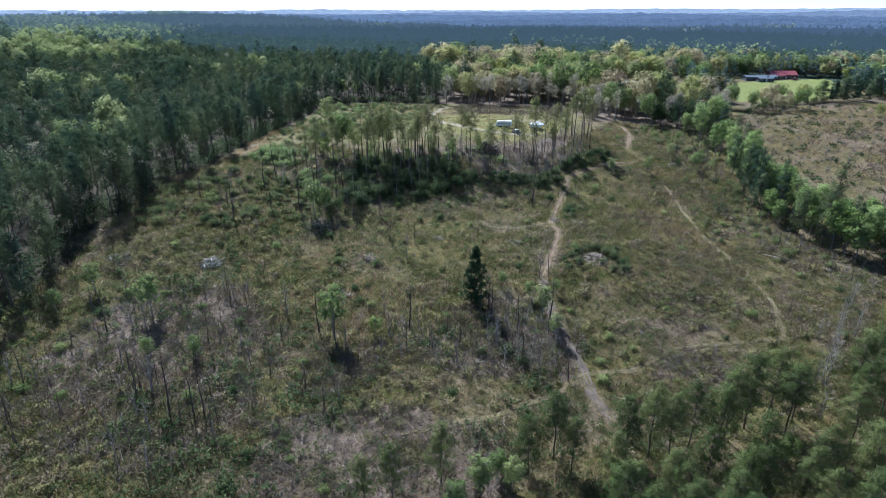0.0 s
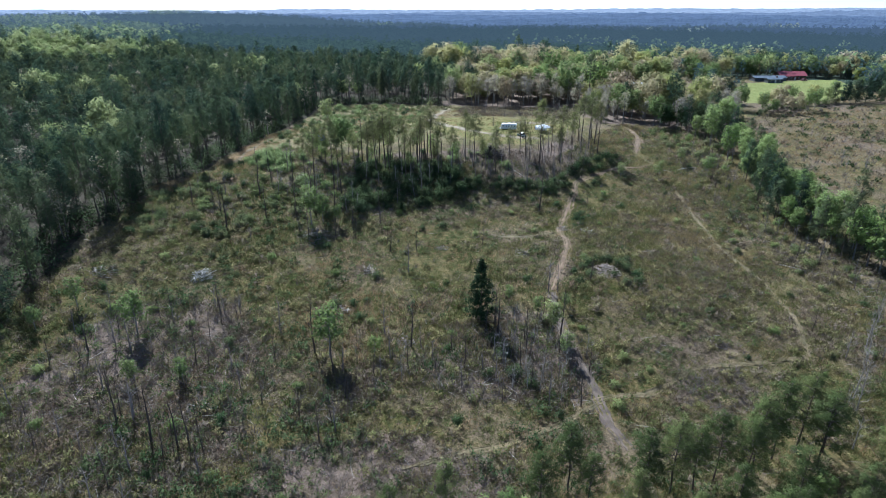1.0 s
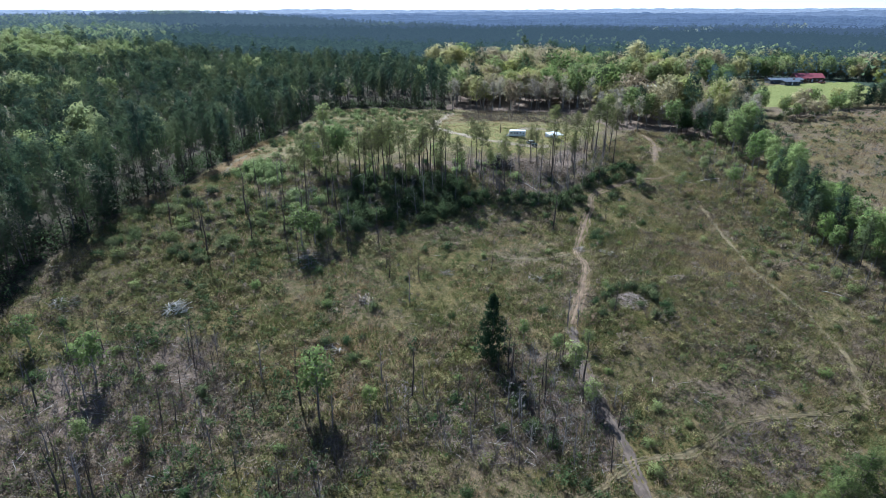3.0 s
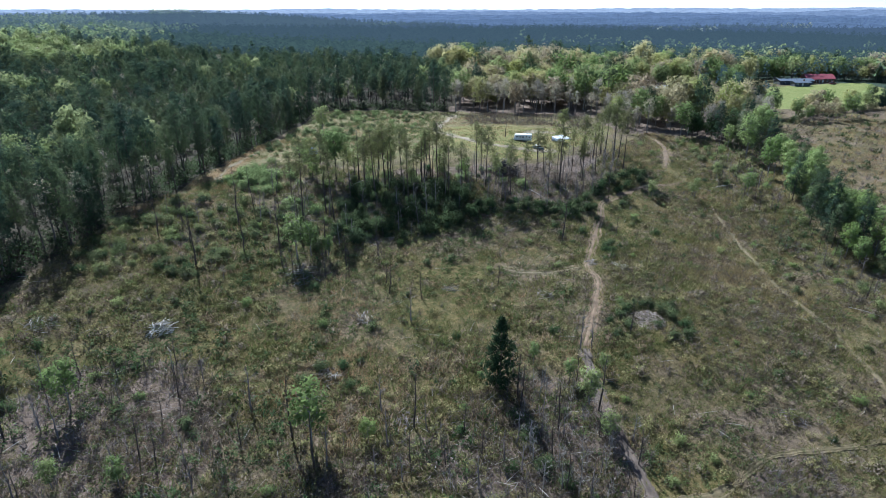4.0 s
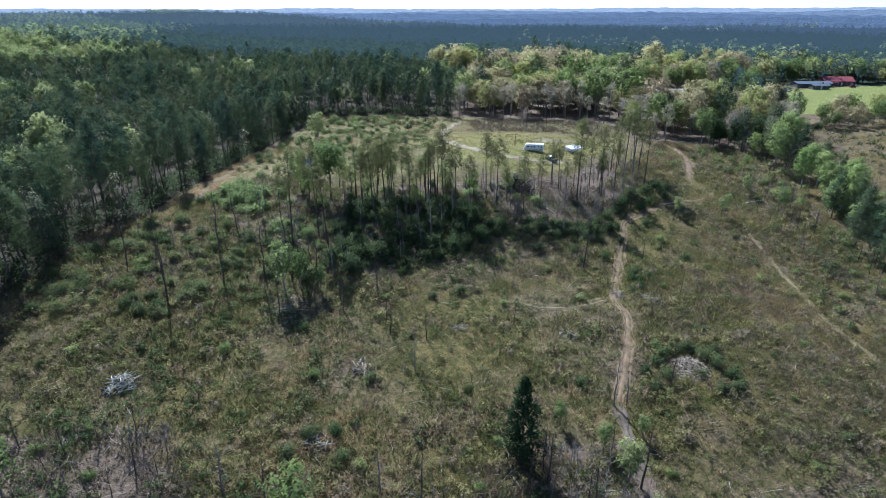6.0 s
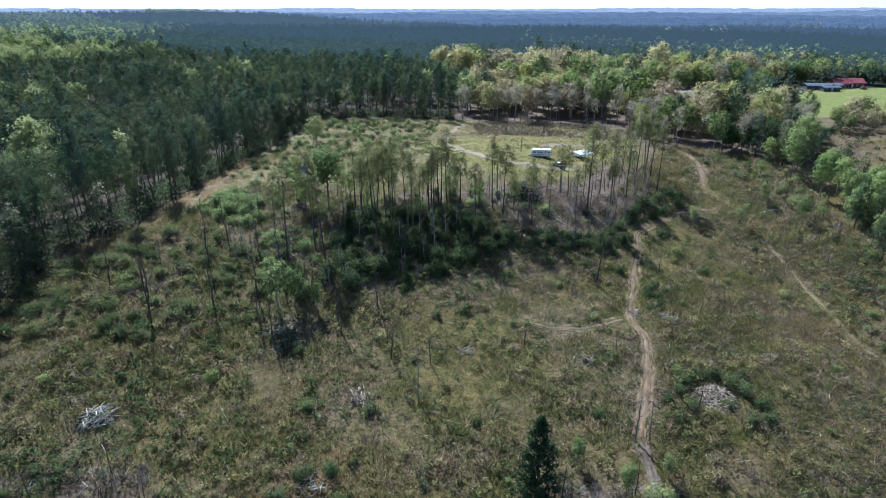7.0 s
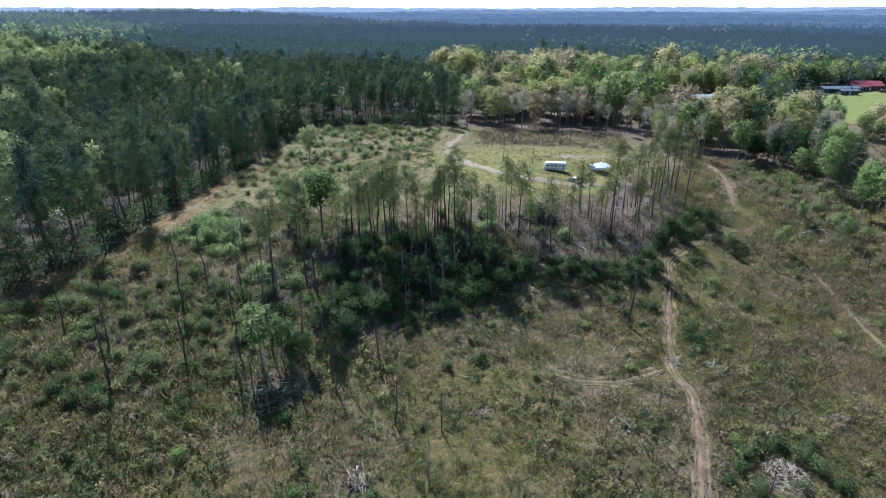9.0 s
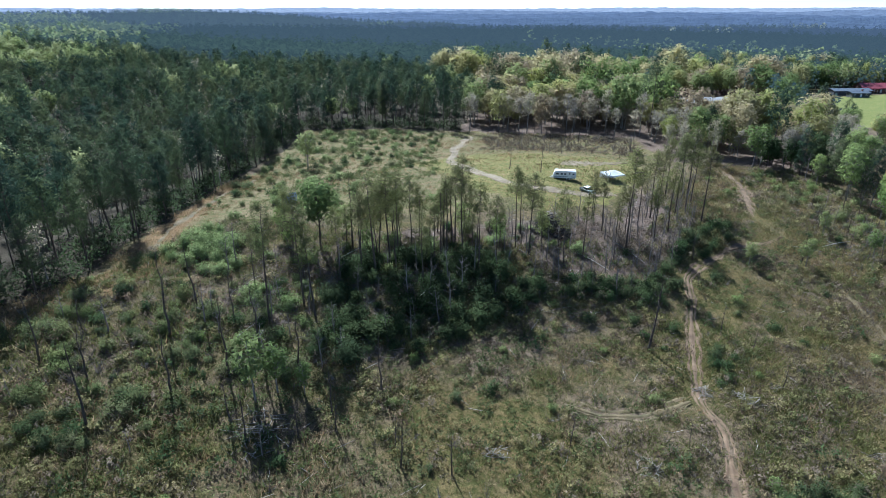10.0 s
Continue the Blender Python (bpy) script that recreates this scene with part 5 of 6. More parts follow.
face_bush = [plant("hillside_bush", bush_shape(240 + k, 1.8, 1.6, 10, 34, 0.22), TWIG, WEED if k else SHRUB, "green bush on the west face of the hill", "bush", "bushes on the hillside") for k in range(3)]
heaps(face_bush, [(-90, 160), (-86, 172), (-72, 188), (-52, 190), (-34, 184), (-34, 170), (-44, 160), (-60, 152), (-84, 150)], 150, 1.3, 1.8, (0.5, 2.4))
weeds = [plant("green_bush", bush_shape(205 + k, 1.3, 1.2, 8, 26, 0.22), TWIG, SHRUB if k % 2 else SPRING, "low green bush among dry grass", "bush", "low bushes in the meadow") for k in range(4)]
heaps(weeds, MEADOW, 200, 5.0, 1.3, (0.7, 1.8))
belt_bush = [plant("belt_bush", bush_shape(260 + k, 2.0, 1.7, 9, 30, 0.26), TWIG, WEED if k else SPRING, "leafy bush beneath the tree belt", "bush", "bushes of the belt") for k in range(3)]
heaps(belt_bush, [(108, 293), (88, 292), (92, 262), (100, 240), (102, 216), (97, 184), (98, 160), (112, 150), (118, 190), (116, 240), (118, 284)], 80, 3.2, 2.0, (1.0, 2.6))

# ---- grass and brush ----


def tuft(seed, n=12, h=0.75, w=0.085, r=0.27):
    rng = np.random.default_rng(seed)
    return leaves(rng, rng.normal(0, r, (n, 3)) * np.array([1, 1, 0]), 0.05, h, w, 1, 1.1)


def patches(x, y):
    return 0.5 * np.sin(x / 9 + 1.5 * np.sin(y / 14)) * np.sin(y / 8 + 1.2 * np.sin(x / 17)) + 0.35 * np.sin(x / 2.9 + np.sin(y / 2)) * np.sin(y / 3.3 + np.sin(x / 2.3)) + 0.4 * np.sin(x / 31 + 2) * np.sin(y / 27)


MEADOW_SEEN = [(-74, 60), (72, 60), (100, 100), (122, 146), (117, 164), (110, 176), (106, 190), (109, 214), (116, 262), (111, 292), (84, 300), (60, 262), (38, 226), (10, 215), (-30, 215), (-62, 222), (-78, 192), (-90, 165), (-96, 100)]


def grassland(name, poly, spacing, tone, size, label, h=0.6, shift=0.0, seed=1):
    rng = np.random.default_rng(seed)
    gx, gy = sample(rng, poly, spacing, 1.0)
    ok = clear_of_tracks(gx, gy, 0.95) & (rng.uniform(0, 1, len(gx)) < 0.9 + 0.25 * patches(gx * 2 + 7, gy * 2))
    gx, gy = gx[ok], gy[ok]
    t = np.clip(tone + 0.38 * smooth01(gx, 42, 66) * smooth01(gy, 130, 180) + 0.30 * patches(gx, gy) + rng.normal(0, 0.14, len(gx)), 0.0, 0.99)
    s = rng.uniform(*size, len(gx)) * np.clip(0.95 + 0.8 * patches(gx * 1.7, gy * 1.7 + 9), 0.35, 1.9)
    which = rng.integers(0, 4, len(gx))
    soup(name, [(*scatter(tuft(200 + k, h=h), set_down(gx[which == k], gy[which == k]), rng.uniform(0, 6.28, (which == k).sum()), s[which == k], t[which == k]), 0) for k in range(4)], [GRASS], label, "grass")


grassland("grass", MEADOW_SEEN, 0.78, 0.5, (0.7, 1.6), "knee-high dry and green grass tussocks", 0.72)
grassland("hill_grass", PLATEAU, 1.25, 0.47, (0.5, 1.4), "thin dry grass and weeds on the hilltop", 0.5, seed=2)
grassland("near_grass", [(-74, 60), (-60, -20), (60, -20), (72, 60)], 1.7, 0.45, (0.8, 1.7), "dry grass tussocks of the near slope", 0.75, seed=6)
grassland("belt_grass", HEDGE, 1.15, 0.3, (0.7, 1.6), "rank green grass beneath the tree belt", 0.6, seed=4)
grassland("track_grass", [(-92, 178), (-80, 174), (-65, 188), (-64, 270), (-77, 272), (-79, 195)], 0.9, 0.62, (0.6, 1.4), "rusty dry grass along the wood", 0.6, seed=5)
grassland("field_grass", FIELD, 1.9, 0.42, (1.0, 2.0), "tall dry grass of the rough field", 0.5, seed=3)


def brush(seed, n=11, h=1.1, r=0.7):
    """A clump of bare briar stems."""
    rng = np.random.default_rng(seed)
    bits = []
    for i in range(n):
        a, t = rng.uniform(0, 6.28), rng.uniform(0, 1)
        p0 = np.array([np.cos(a), np.sin(a), 0]) * r * t * 0.6
        d = np.array([rng.normal(0, 0.6), rng.normal(0, 0.6), 1.0])
        bits.append(tube([p0, p0 + d * h * rng.uniform(0.4, 1.0)], [0.028, 0.012], 3))
    return join(bits)


pieces = []
for poly, spacing, size in ((SCRUB_W, 1.9, (0.7, 1.9)), (SCRUB_M, 1.6, (0.7, 1.8)), (THICKETS[2], 1.5, (0.7, 1.8)), (THICKETS[3], 1.6, (0.7, 1.7)), (SCRUB_E, 1.7, (0.7, 1.9)), (MEADOW_SEEN, 4.2, (0.6, 1.5)), (WEST_FACE, 2.3, (0.8, 1.8)), (SLOPE_E, 3.2, (0.6, 1.2)), (TOE, 2.4, (0.8, 1.8)), (HILLSIDE, 2.8, (0.7, 1.5)), ([(2, 306), (62, 302), (64, 334), (6, 342)], 1.9, (0.7, 1.5)), (FIELD, 5.0, (1.0, 2.4))):
    sx, sy = sample(rng, poly, spacing, 1.0)
    ok = clear_of_tracks(sx, sy, 1.6) & (rng.uniform(0, 1, len(sx)) < 0.6 + 0.6 * patches(sx, sy + 5))
    sx, sy = sx[ok], sy[ok]
    which = rng.integers(0, 4, len(sx))
    for k in range(4):
        q = which == k
        pieces.append((*scatter(brush(210 + k), set_down(sx[q], sy[q]), rng.uniform(0, 6.28, q.sum()), rng.uniform(*size, q.sum())), 0))
soup("brush", pieces, [TWIG], "bare grey-brown briars and brush", "brush")

pieces = []
sx, sy = sample(rng, MEADOW_SEEN, 2.1, 1.0)
ok = clear_of_tracks(sx, sy, 1.8) & (patches(sx * 1.3 + 3, sy * 1.3) + rng.normal(0, 0.25, len(sx)) > 0.12)
sx, sy = sx[ok], sy[ok]
which = rng.integers(0, 3, len(sx))
for k in range(3):
    q = which == k
    r2 = np.random.default_rng(220 + k)
    weed = leaves(r2, np.c_[r2.normal(0, 0.42, (12, 2)), r2.uniform(0.1, 0.55, 12)], 0.12, 0.34, 0.15, 4, 0.5)
    pieces.append((*scatter(weed, set_down(sx[q], sy[q]), rng.uniform(0, 6.28, q.sum()), rng.uniform(0.7, 1.7, q.sum()), rng.uniform(0, 1, q.sum())), 0))
wx, wy = sample(rng, WEST_TOP, 1.7, 1.0)
wok = clear_of_tracks(wx, wy, 1.2) & (patches(wx * 1.4, wy * 1.4) + rng.normal(0, 0.3, len(wx)) > 0.2)
pieces.append((*scatter(weed, set_down(wx[wok], wy[wok]), rng.uniform(0, 6.28, wok.sum()), rng.uniform(0.6, 1.5, wok.sum()), rng.uniform(0, 1, wok.sum())), 0))
lx, ly = sample(rng, MEADOW_SEEN, 1.75, 1.0)
ok = clear_of_tracks(lx, ly, 2.0) & (patches(lx * 1.9 + 5, ly * 1.9 + 2) + 0.5 * patches(lx * 0.5, ly * 0.5 + 3) + rng.normal(0, 0.3, len(lx)) > 0.12)
lx, ly = lx[ok], ly[ok]
kind_of = (patches(lx * 0.6 + 4, ly * 0.6) + rng.normal(0, 0.25, len(lx)) - 0.5 * smooth01(lx, 35, 60) > 0.3)
for k in range(3):
    r2, q = np.random.default_rng(280 + k), (kind_of if k == 1 else ~kind_of & (np.arange(len(lx)) % 4 == 3) if k == 2 else ~kind_of & (np.arange(len(lx)) % 4 != 3))
    c = np.c_[r2.normal(0, 0.5, (14, 2)), r2.uniform(0.2, 1.0, 14)]
    low = leaves(r2, c, 0.2, 0.3, 0.18, 6, 0.4, None, outward(c, (0, 0, 0)))
    pieces.append((*scatter(low, set_down(lx[q], ly[q]), rng.uniform(0, 6.28, q.sum()), rng.triangular(0.5, 0.8, 1.8, q.sum()), rng.uniform(0, 1, q.sum())), (3, 1, 2)[k]))
soup("weeds", pieces, [WEED, SHRUB, HEATH, OLIVE], "low green weeds and vines among the grass", "weeds")

pieces = []
for poly, spacing, cut in ((MEADOW_SEEN, 2.2, 0.22), (SCRUB_M, 1.7, -0.3), (THICKETS[3], 1.9, -0.2), (SCRUB_W, 2.0, -0.1), (HILLSIDE, 2.4, 0.1), (FIELD, 5.0, 0.2), ([(2, 306), (62, 302), (64, 334), (6, 342)], 2.2, -0.3), (SLOPE_E, 2.2, -0.1)):
    sx, sy = sample(rng, poly, spacing, 1.0)
    ok = clear_of_tracks(sx, sy, 1.5) & (patches(sx * 0.8 + 11, sy * 0.8 + 4) + rng.normal(0, 0.2, len(sx)) > cut)
    sx, sy = sx[ok], sy[ok]
    which, grow = rng.integers(0, 3, len(sx)), 1.6 if poly is FIELD else 1.0
    for k in range(3):
        q = which == k
        r2 = np.random.default_rng(225 + k)
        heath = leaves(r2, np.c_[r2.normal(0, 0.55, (12, 2)), r2.uniform(0.1, 0.8, 12)], 0.14, 0.42, 0.13, 4, 0.6)
        pieces.append((*scatter(heath, set_down(sx[q], sy[q]), rng.uniform(0, 6.28, q.sum()), grow * rng.uniform(0.7, 1.6, q.sum()), rng.uniform(0, 1, q.sum())), 0))
sx, sy = sample(rng, FIELD, 9.5, 1.0)
shrubs = leaves(np.random.default_rng(228), np.random.default_rng(229).normal(0, 0.8, (14, 3)) * np.array([1, 1, 0.5]) + np.array([0, 0, 0.7]), 0.2, 0.6, 0.45, 4, 0.5)
pieces.append((*scatter(shrubs, set_down(sx, sy), rng.uniform(0, 6.28, len(sx)), rng.uniform(0.5, 1.5, len(sx)), rng.uniform(0, 1, len(sx))), 1))
soup("scrub", pieces, [HEATH, SHRUB], "brown dead scrub and bracken in patches", "scrub")

pieces = []
for poly, n in ((SCRUB_W, 420), (SCRUB_M, 420), (TOE, 260), (HILLSIDE, 420), (SLOPE_E, 200), (SCRUB_E, 260), (MEADOW, 900)):
    sx, sy = sample(rng, poly, 1.1, 1.0)
    ok = clear_of_tracks(sx, sy, 1.7)
    pick = rng.permutation(np.flatnonzero(ok))[:n]
    sx, sy = sx[pick], sy[pick]
    for k in range(3):
        stick = tube([[-1.3, 0, 0.12], [0.1, 0.1 * k, 0.3], [1.3, 0.1, 0.18 + 0.25 * k]], [0.035, 0.03, 0.012], 3)
        q = np.arange(len(sx)) % 3 == k
        pieces.append((*scatter(stick, set_down(sx[q], sy[q]), rng.uniform(0, 6.28, q.sum()), rng.uniform(0.35, 1.5, q.sum())), 0))
soup("fallen_branches", pieces, [DEADWOOD], "pale dead branches lying in the grass", "fallen branches")


# ---- heaps of cut timber ----
def timber_heap(name, x, y, radius, high, count, length, thick, label, category, wood, seed):
    rng = np.random.default_rng(seed)
    root = new(name)
    root.location = (x, y, float(height(x, y)))
    stock = []
    for k in range(4):
        v, f = tube([[-0.5 * length, 0, 0], [0, 0.04 * length * (k - 1.5), 0.03 * length], [0.5 * length, 0, 0]], [thick, thick * 0.9, thick * 0.55], 6)
        n = len(v)
        caps = [(0, j + 1, j) for j in range(1, 5)] + [(n - 6, n - 6 + j, n - 5 + j) for j in range(1, 5)]
        stock.append((v, np.concatenate([f, np.array(caps)])))
    meshes = []
    for i in range(count):
        k = i % 4
        if k == len(meshes):
            ob = mesh_object("log", *stock[k], wood, root, True)
            meshes.append(ob.data)
        else:
            ob = new("log", meshes[k])
            ob.parent = root
        rr = radius * math.sqrt(rng.uniform(0, 1))
        a = rng.uniform(0, 6.28)
        px, py = rr * math.cos(a), rr * math.sin(a)
        lift = float(height(x + px, y + py) - height(x, y)) + 0.1 + high * (1 - (rr / radius) ** 2) * rng.uniform(0, 1)
        s = rng.uniform(0.5, 1.25)
        ob.matrix_basis = Matrix.Translation((px, py, lift)) @ Matrix.Rotation(rng.uniform(0, 6.28), 4, "Z") @ Matrix.Rotation(rng.normal(0, 0.32), 4, "Y") @ Matrix.Diagonal((s, rng.uniform(0.7, 1.3), rng.uniform(0.7, 1.3), 1))
    return tagged(root, label, category, "heaps of cut timber")


DARKWOOD = surface("dark_rotting_wood", [(0.35, (0.022, 0.018, 0.016)), (0.65, (0.06, 0.05, 0.045))], 0.8, 12, bump=0.4, vary=0.4)
PALEWOOD = surface("bleached_poles", [(0.35, (0.30, 0.27, 0.24)), (0.65, (0.50, 0.47, 0.43))], 0.8, 12, bump=0.4, vary=0.5)
TANWOOD = surface("tan_split_wood", [(0.35, (0.26, 0.20, 0.16)), (0.65, (0.46, 0.38, 0.32))], 0.8, 12, bump=0.4, vary=0.5)
timber_heap("log_pile", 40.3, 146.3, 3.5, 1.3, 290, 1.15, 0.05, "pale heap of cut branches beside dark bushes", "log pile", TANWOOD, 1)
timber_heap("log_pile", -58.6, 134.2, 2.2, 1.4, 80, 2.8, 0.06, "pale heap of cut poles in the meadow", "log pile", PALEWOOD, 2)
timber_heap("brush_pile", 15.2, 222.0, 4.0, 3.6, 110, 3.6, 0.15, "tangled heap of uprooted trunks on the hill's brow", "brush pile", DARKWOOD, 3)
timber_heap("log_pile", 15.6, 224.6, 3.4, 3.0, 26, 3.0, 0.09, "pale broken limbs on the uprooted heap", "log pile", DEADWOOD, 4)
timber_heap("log_pile", 40.5, 171.2, 2.0, 0.5, 30, 3.0, 0.06, "small heap of cut poles beside the track", "log pile", DEADWOOD, 5)
timber_heap("brush_pile", 33.4, 172.6, 1.7, 0.35, 22, 2.0, 0.05, "grey branches lying across the track", "brush pile", DEADWOOD, 18)
timber_heap("brush_pile", -2.1, 158.0, 1.6, 0.6, 24, 2.0, 0.05, "small heap of grey brush in the grass", "brush pile", DEADWOOD, 6)
timber_heap("brush_pile", 19.8, 156.0, 2.0, 0.6, 26, 2.2, 0.05, "loose heap of grey sticks in the grass", "brush pile", DEADWOOD, 7)
timber_heap("brush_pile", -36.5, 157.8, 4.6, 0.45, 70, 2.8, 0.06, "heap of bleached limbs under bare trees", "brush pile", DEADWOOD, 8)
timber_heap("brush_pile", -20.1, 143.7, 1.8, 0.7, 28, 2.6, 0.07, "heap of cut limbs in the grass", "brush pile", DEADWOOD, 9)
timber_heap("brush_pile", 54.5, 158.6, 1.8, 0.7, 22, 2.0, 0.05, "small grey heap of brush in the grass", "brush pile", DEADWOOD, 10)
timber_heap("brush_pile", -24.0, 125.1, 2.6, 1.0, 46, 2.4, 0.07, "dark and pale heap of limbs beside green bushes", "brush pile", DEADWOOD, 11)
timber_heap("brush_pile", 59.3, 122.0, 2.4, 0.9, 34, 2.2, 0.05, "grey heap of brush in dry grass", "brush pile", TWIG, 12)
timber_heap("brush_pile", -81.0, 133.1, 3.0, 0.8, 44, 2.6, 0.06, "bleached limbs lying at the wood's edge", "brush pile", DEADWOOD, 13)
timber_heap("brush_pile", -9.3, 115.5, 2.4, 0.5, 30, 3.0, 0.05, "loose fallen saplings in dry grass", "brush pile", TWIG, 14)
timber_heap("brush_pile", -42.6, 90.7, 3.2, 0.9, 46, 2.8, 0.06, "heap of grey limbs among bare saplings", "brush pile", DEADWOOD, 15)
timber_heap("brush_pile", 54.0, 331.0, 5.0, 0.9, 60, 3.4, 0.10, "low dark heap of timber at the clearing's far edge", "brush pile", DARKWOOD, 16)
timber_heap("brush_pile", 13.0, 108.0, 2.6, 1.6, 40, 2.4, 0.07, "dark tangle of limbs beside the evergreen", "brush pile", DARKWOOD, 17)


def fallen_trunk(x0, y0, x1, y1, lift, r, label, seed):
    """A bleached trunk lying across the slope, one end propped up, with stubs of limbs."""
    rng = np.random.default_rng(seed)
    root = new("fallen_trunk")
    root.location = (x0, y0, float(height(x0, y0)))
    end = np.array([x1 - x0, y1 - y0, float(height(x1, y1) - height(x0, y0)) + lift])
    pts = [end * u + np.array([0, 0, 0.1 + 0.25 * math.sin(math.pi * u)]) for u in np.linspace(0, 1, 6)]
    mesh_object("trunk", *tube(pts, np.linspace(r, r * 0.35, 6), 7), PALEWOOD, root, True)
    for k in range(5):
        p = end * rng.uniform(0.3, 0.95) + np.array([0, 0, 0.25])
        mesh_object("limb", *tube([p, p + rng.normal(0, 0.6, 3) + np.array([0, 0, 0.3])], [r * 0.35, 0.015], 4), PALEWOOD, root, True)
    return tagged(root, label, "fallen trunk", "fallen trunks")


for k, (x0, y0, x1, y1, lift, r) in enumerate(((-18, 190, -11.5, 196.5, 2.0, 0.14), (-33, 203, -28, 208, 0.8, 0.11), (-46, 176, -42, 182, 0.9, 0.1), (20, 214, 26, 208.5, 0.4, 0.1), (30, 221, 36, 213, 0.3, 0.1), (88, 233, 97, 236, 0.5, 0.12), (78, 232, 86, 229, 0.4, 0.12), (94, 163, 99, 158, 0.5, 0.1))):
    fallen_trunk(x0, y0, x1, y1, lift, r, "bleached fallen trunk with broken limbs", 320 + k)


# ---- the camp on the hilltop ----
def block(sx, sy, sz, x=0.0, y=0.0, z=0.0, bevel=0.03, segments=2):
    """A box with rounded edges, standing on z."""
    bm = bmesh.new()
    bmesh.ops.create_cube(bm, size=1.0, matrix=Matrix.Translation((x, y, z + sz / 2)) @ Matrix.Diagonal((sx, sy, sz, 1)))
    if bevel:
        bmesh.ops.bevel(bm, geom=bm.edges[:], offset=bevel, segments=segments, affect="EDGES", profile=0.5)
    return bm


def drum(r, depth, x, y, z, axis="Y", segments=20):
    bm = bmesh.new()
    turn = Matrix.Rotation(radians(90), 4, "X") if axis == "Y" else Matrix.Rotation(radians(90), 4, "Y") if axis == "X" else Matrix.Identity(4)
    bmesh.ops.create_cone(bm, cap_ends=True, segments=segments, radius1=r, radius2=r, depth=depth, matrix=Matrix.Translation((x, y, z)) @ turn)
    return bm


def extrude_outline(points, depth, x=0.0, bevel=0.0):
    """A solid with the outline (along y and z) pushed out along x."""
    bm = bmesh.new()
    face = bm.faces.new([bm.verts.new((x - depth / 2, a, b)) for a, b in points])
    ext = bmesh.ops.extrude_face_region(bm, geom=[face])
    bmesh.ops.translate(bm, vec=(depth, 0, 0), verts=[g for g in ext["geom"] if isinstance(g, bmesh.types.BMVert)])
    bmesh.ops.recalc_face_normals(bm, faces=bm.faces[:])
    if bevel:
        bmesh.ops.bevel(bm, geom=bm.edges[:], offset=bevel, segments=2, affect="EDGES", profile=0.5)
    return bm


WHITE = surface("white_painted_metal", [(0.35, (0.70, 0.69, 0.67)), (0.65, (0.80, 0.79, 0.77))], 0.8, 6, 0.6, 0.05, spec=0.25)
GREY_PAINT = surface("grey_stripe_paint", [(0.4, (0.20, 0.22, 0.26)), (0.6, (0.28, 0.30, 0.34))], 1.0, 8, 0.4, 0.0)
DARK_GLASS = surface("dark_window_glass", [(0.4, (0.02, 0.024, 0.03)), (0.6, (0.03, 0.034, 0.04))], 1.0, 4, 0.08, 0.0, spec=0.6)
RUBBER = surface("black_rubber", [(0.4, (0.02, 0.02, 0.02)), (0.6, (0.035, 0.035, 0.035))], 2.0, 20, 0.85, 0.2)
STEEL = surface("galvanised_steel", [(0.4, (0.35, 0.36, 0.38)), (0.6, (0.5, 0.5, 0.52))], 2.0, 20, 0.4, 0.1, metal=0.8)
GREEN_PAINT = surface("dark_green_car_paint", [(0.4, (0.02, 0.035, 0.03)), (0.6, (0.03, 0.05, 0.04))], 1.0, 9, 0.3, 0.0, spec=0.6)
CANVAS = surface("white_canvas", [(0.35, (0.70, 0.72, 0.76)), (0.65, (0.82, 0.83, 0.85))], 0.9, 7, 0.8, 0.2)
TARP = surface("blue_tarpaulin", [(0.35, (0.16, 0.20, 0.36)), (0.65, (0.34, 0.38, 0.52))], 1.2, 8, 0.5, 0.4)
RED_ROOF = surface("red_metal_roof", [(0.35, (0.19, 0.044, 0.056)), (0.65, (0.24, 0.06, 0.07))], 0.5, 6, 0.55, 0.1, spec=0.3)
BLUE_ROOF = surface("blue_grey_metal_roof", [(0.35, (0.075, 0.090, 0.115)), (0.65, (0.10, 0.12, 0.15))], 0.5, 6, 0.65, 0.1, spec=0.25)
PALE_ROOF = surface("pale_metal_roof", [(0.35, (0.26, 0.255, 0.245)), (0.65, (0.34, 0.335, 0.325))], 0.5, 6, 0.5, 0.1, spec=0.4)
BRICK = surface("brown_brick_wall", [(0.35, (0.10, 0.055, 0.04)), (0.65, (0.16, 0.09, 0.065))], 2.0, 12, 0.85, 0.3)
# closed walls in a dark tone that stands for an open shed's shade
SHED_WALL = surface("shaded_shed_boards", [(0.35, (0.06, 0.062, 0.07)), (0.65, (0.11, 0.112, 0.12))], 1.0, 10, 0.8, 0.2)
SIDING = surface("grey_board_siding", [(0.35, (0.30, 0.31, 0.32)), (0.65, (0.42, 0.42, 0.42))], 1.0, 10, 0.7, 0.2)


def at_ground(ob, x, y, turn=0.0, sink=0.0):
    ob.matrix_basis = Matrix.Translation((x, y, float(height(x, y)) - sink)) @ Matrix.Rotation(radians(turn), 4, "Z")
    return ob


def wheel(parent, x, y, r, width):
    tyre = part("wheel", drum(r, width, x, y, r), RUBBER, parent, "black rubber tyre", True)
    part("rim", drum(r * 0.55, width * 1.06, x, y, r, segments=14), STEEL, tyre, "pale steel rim")


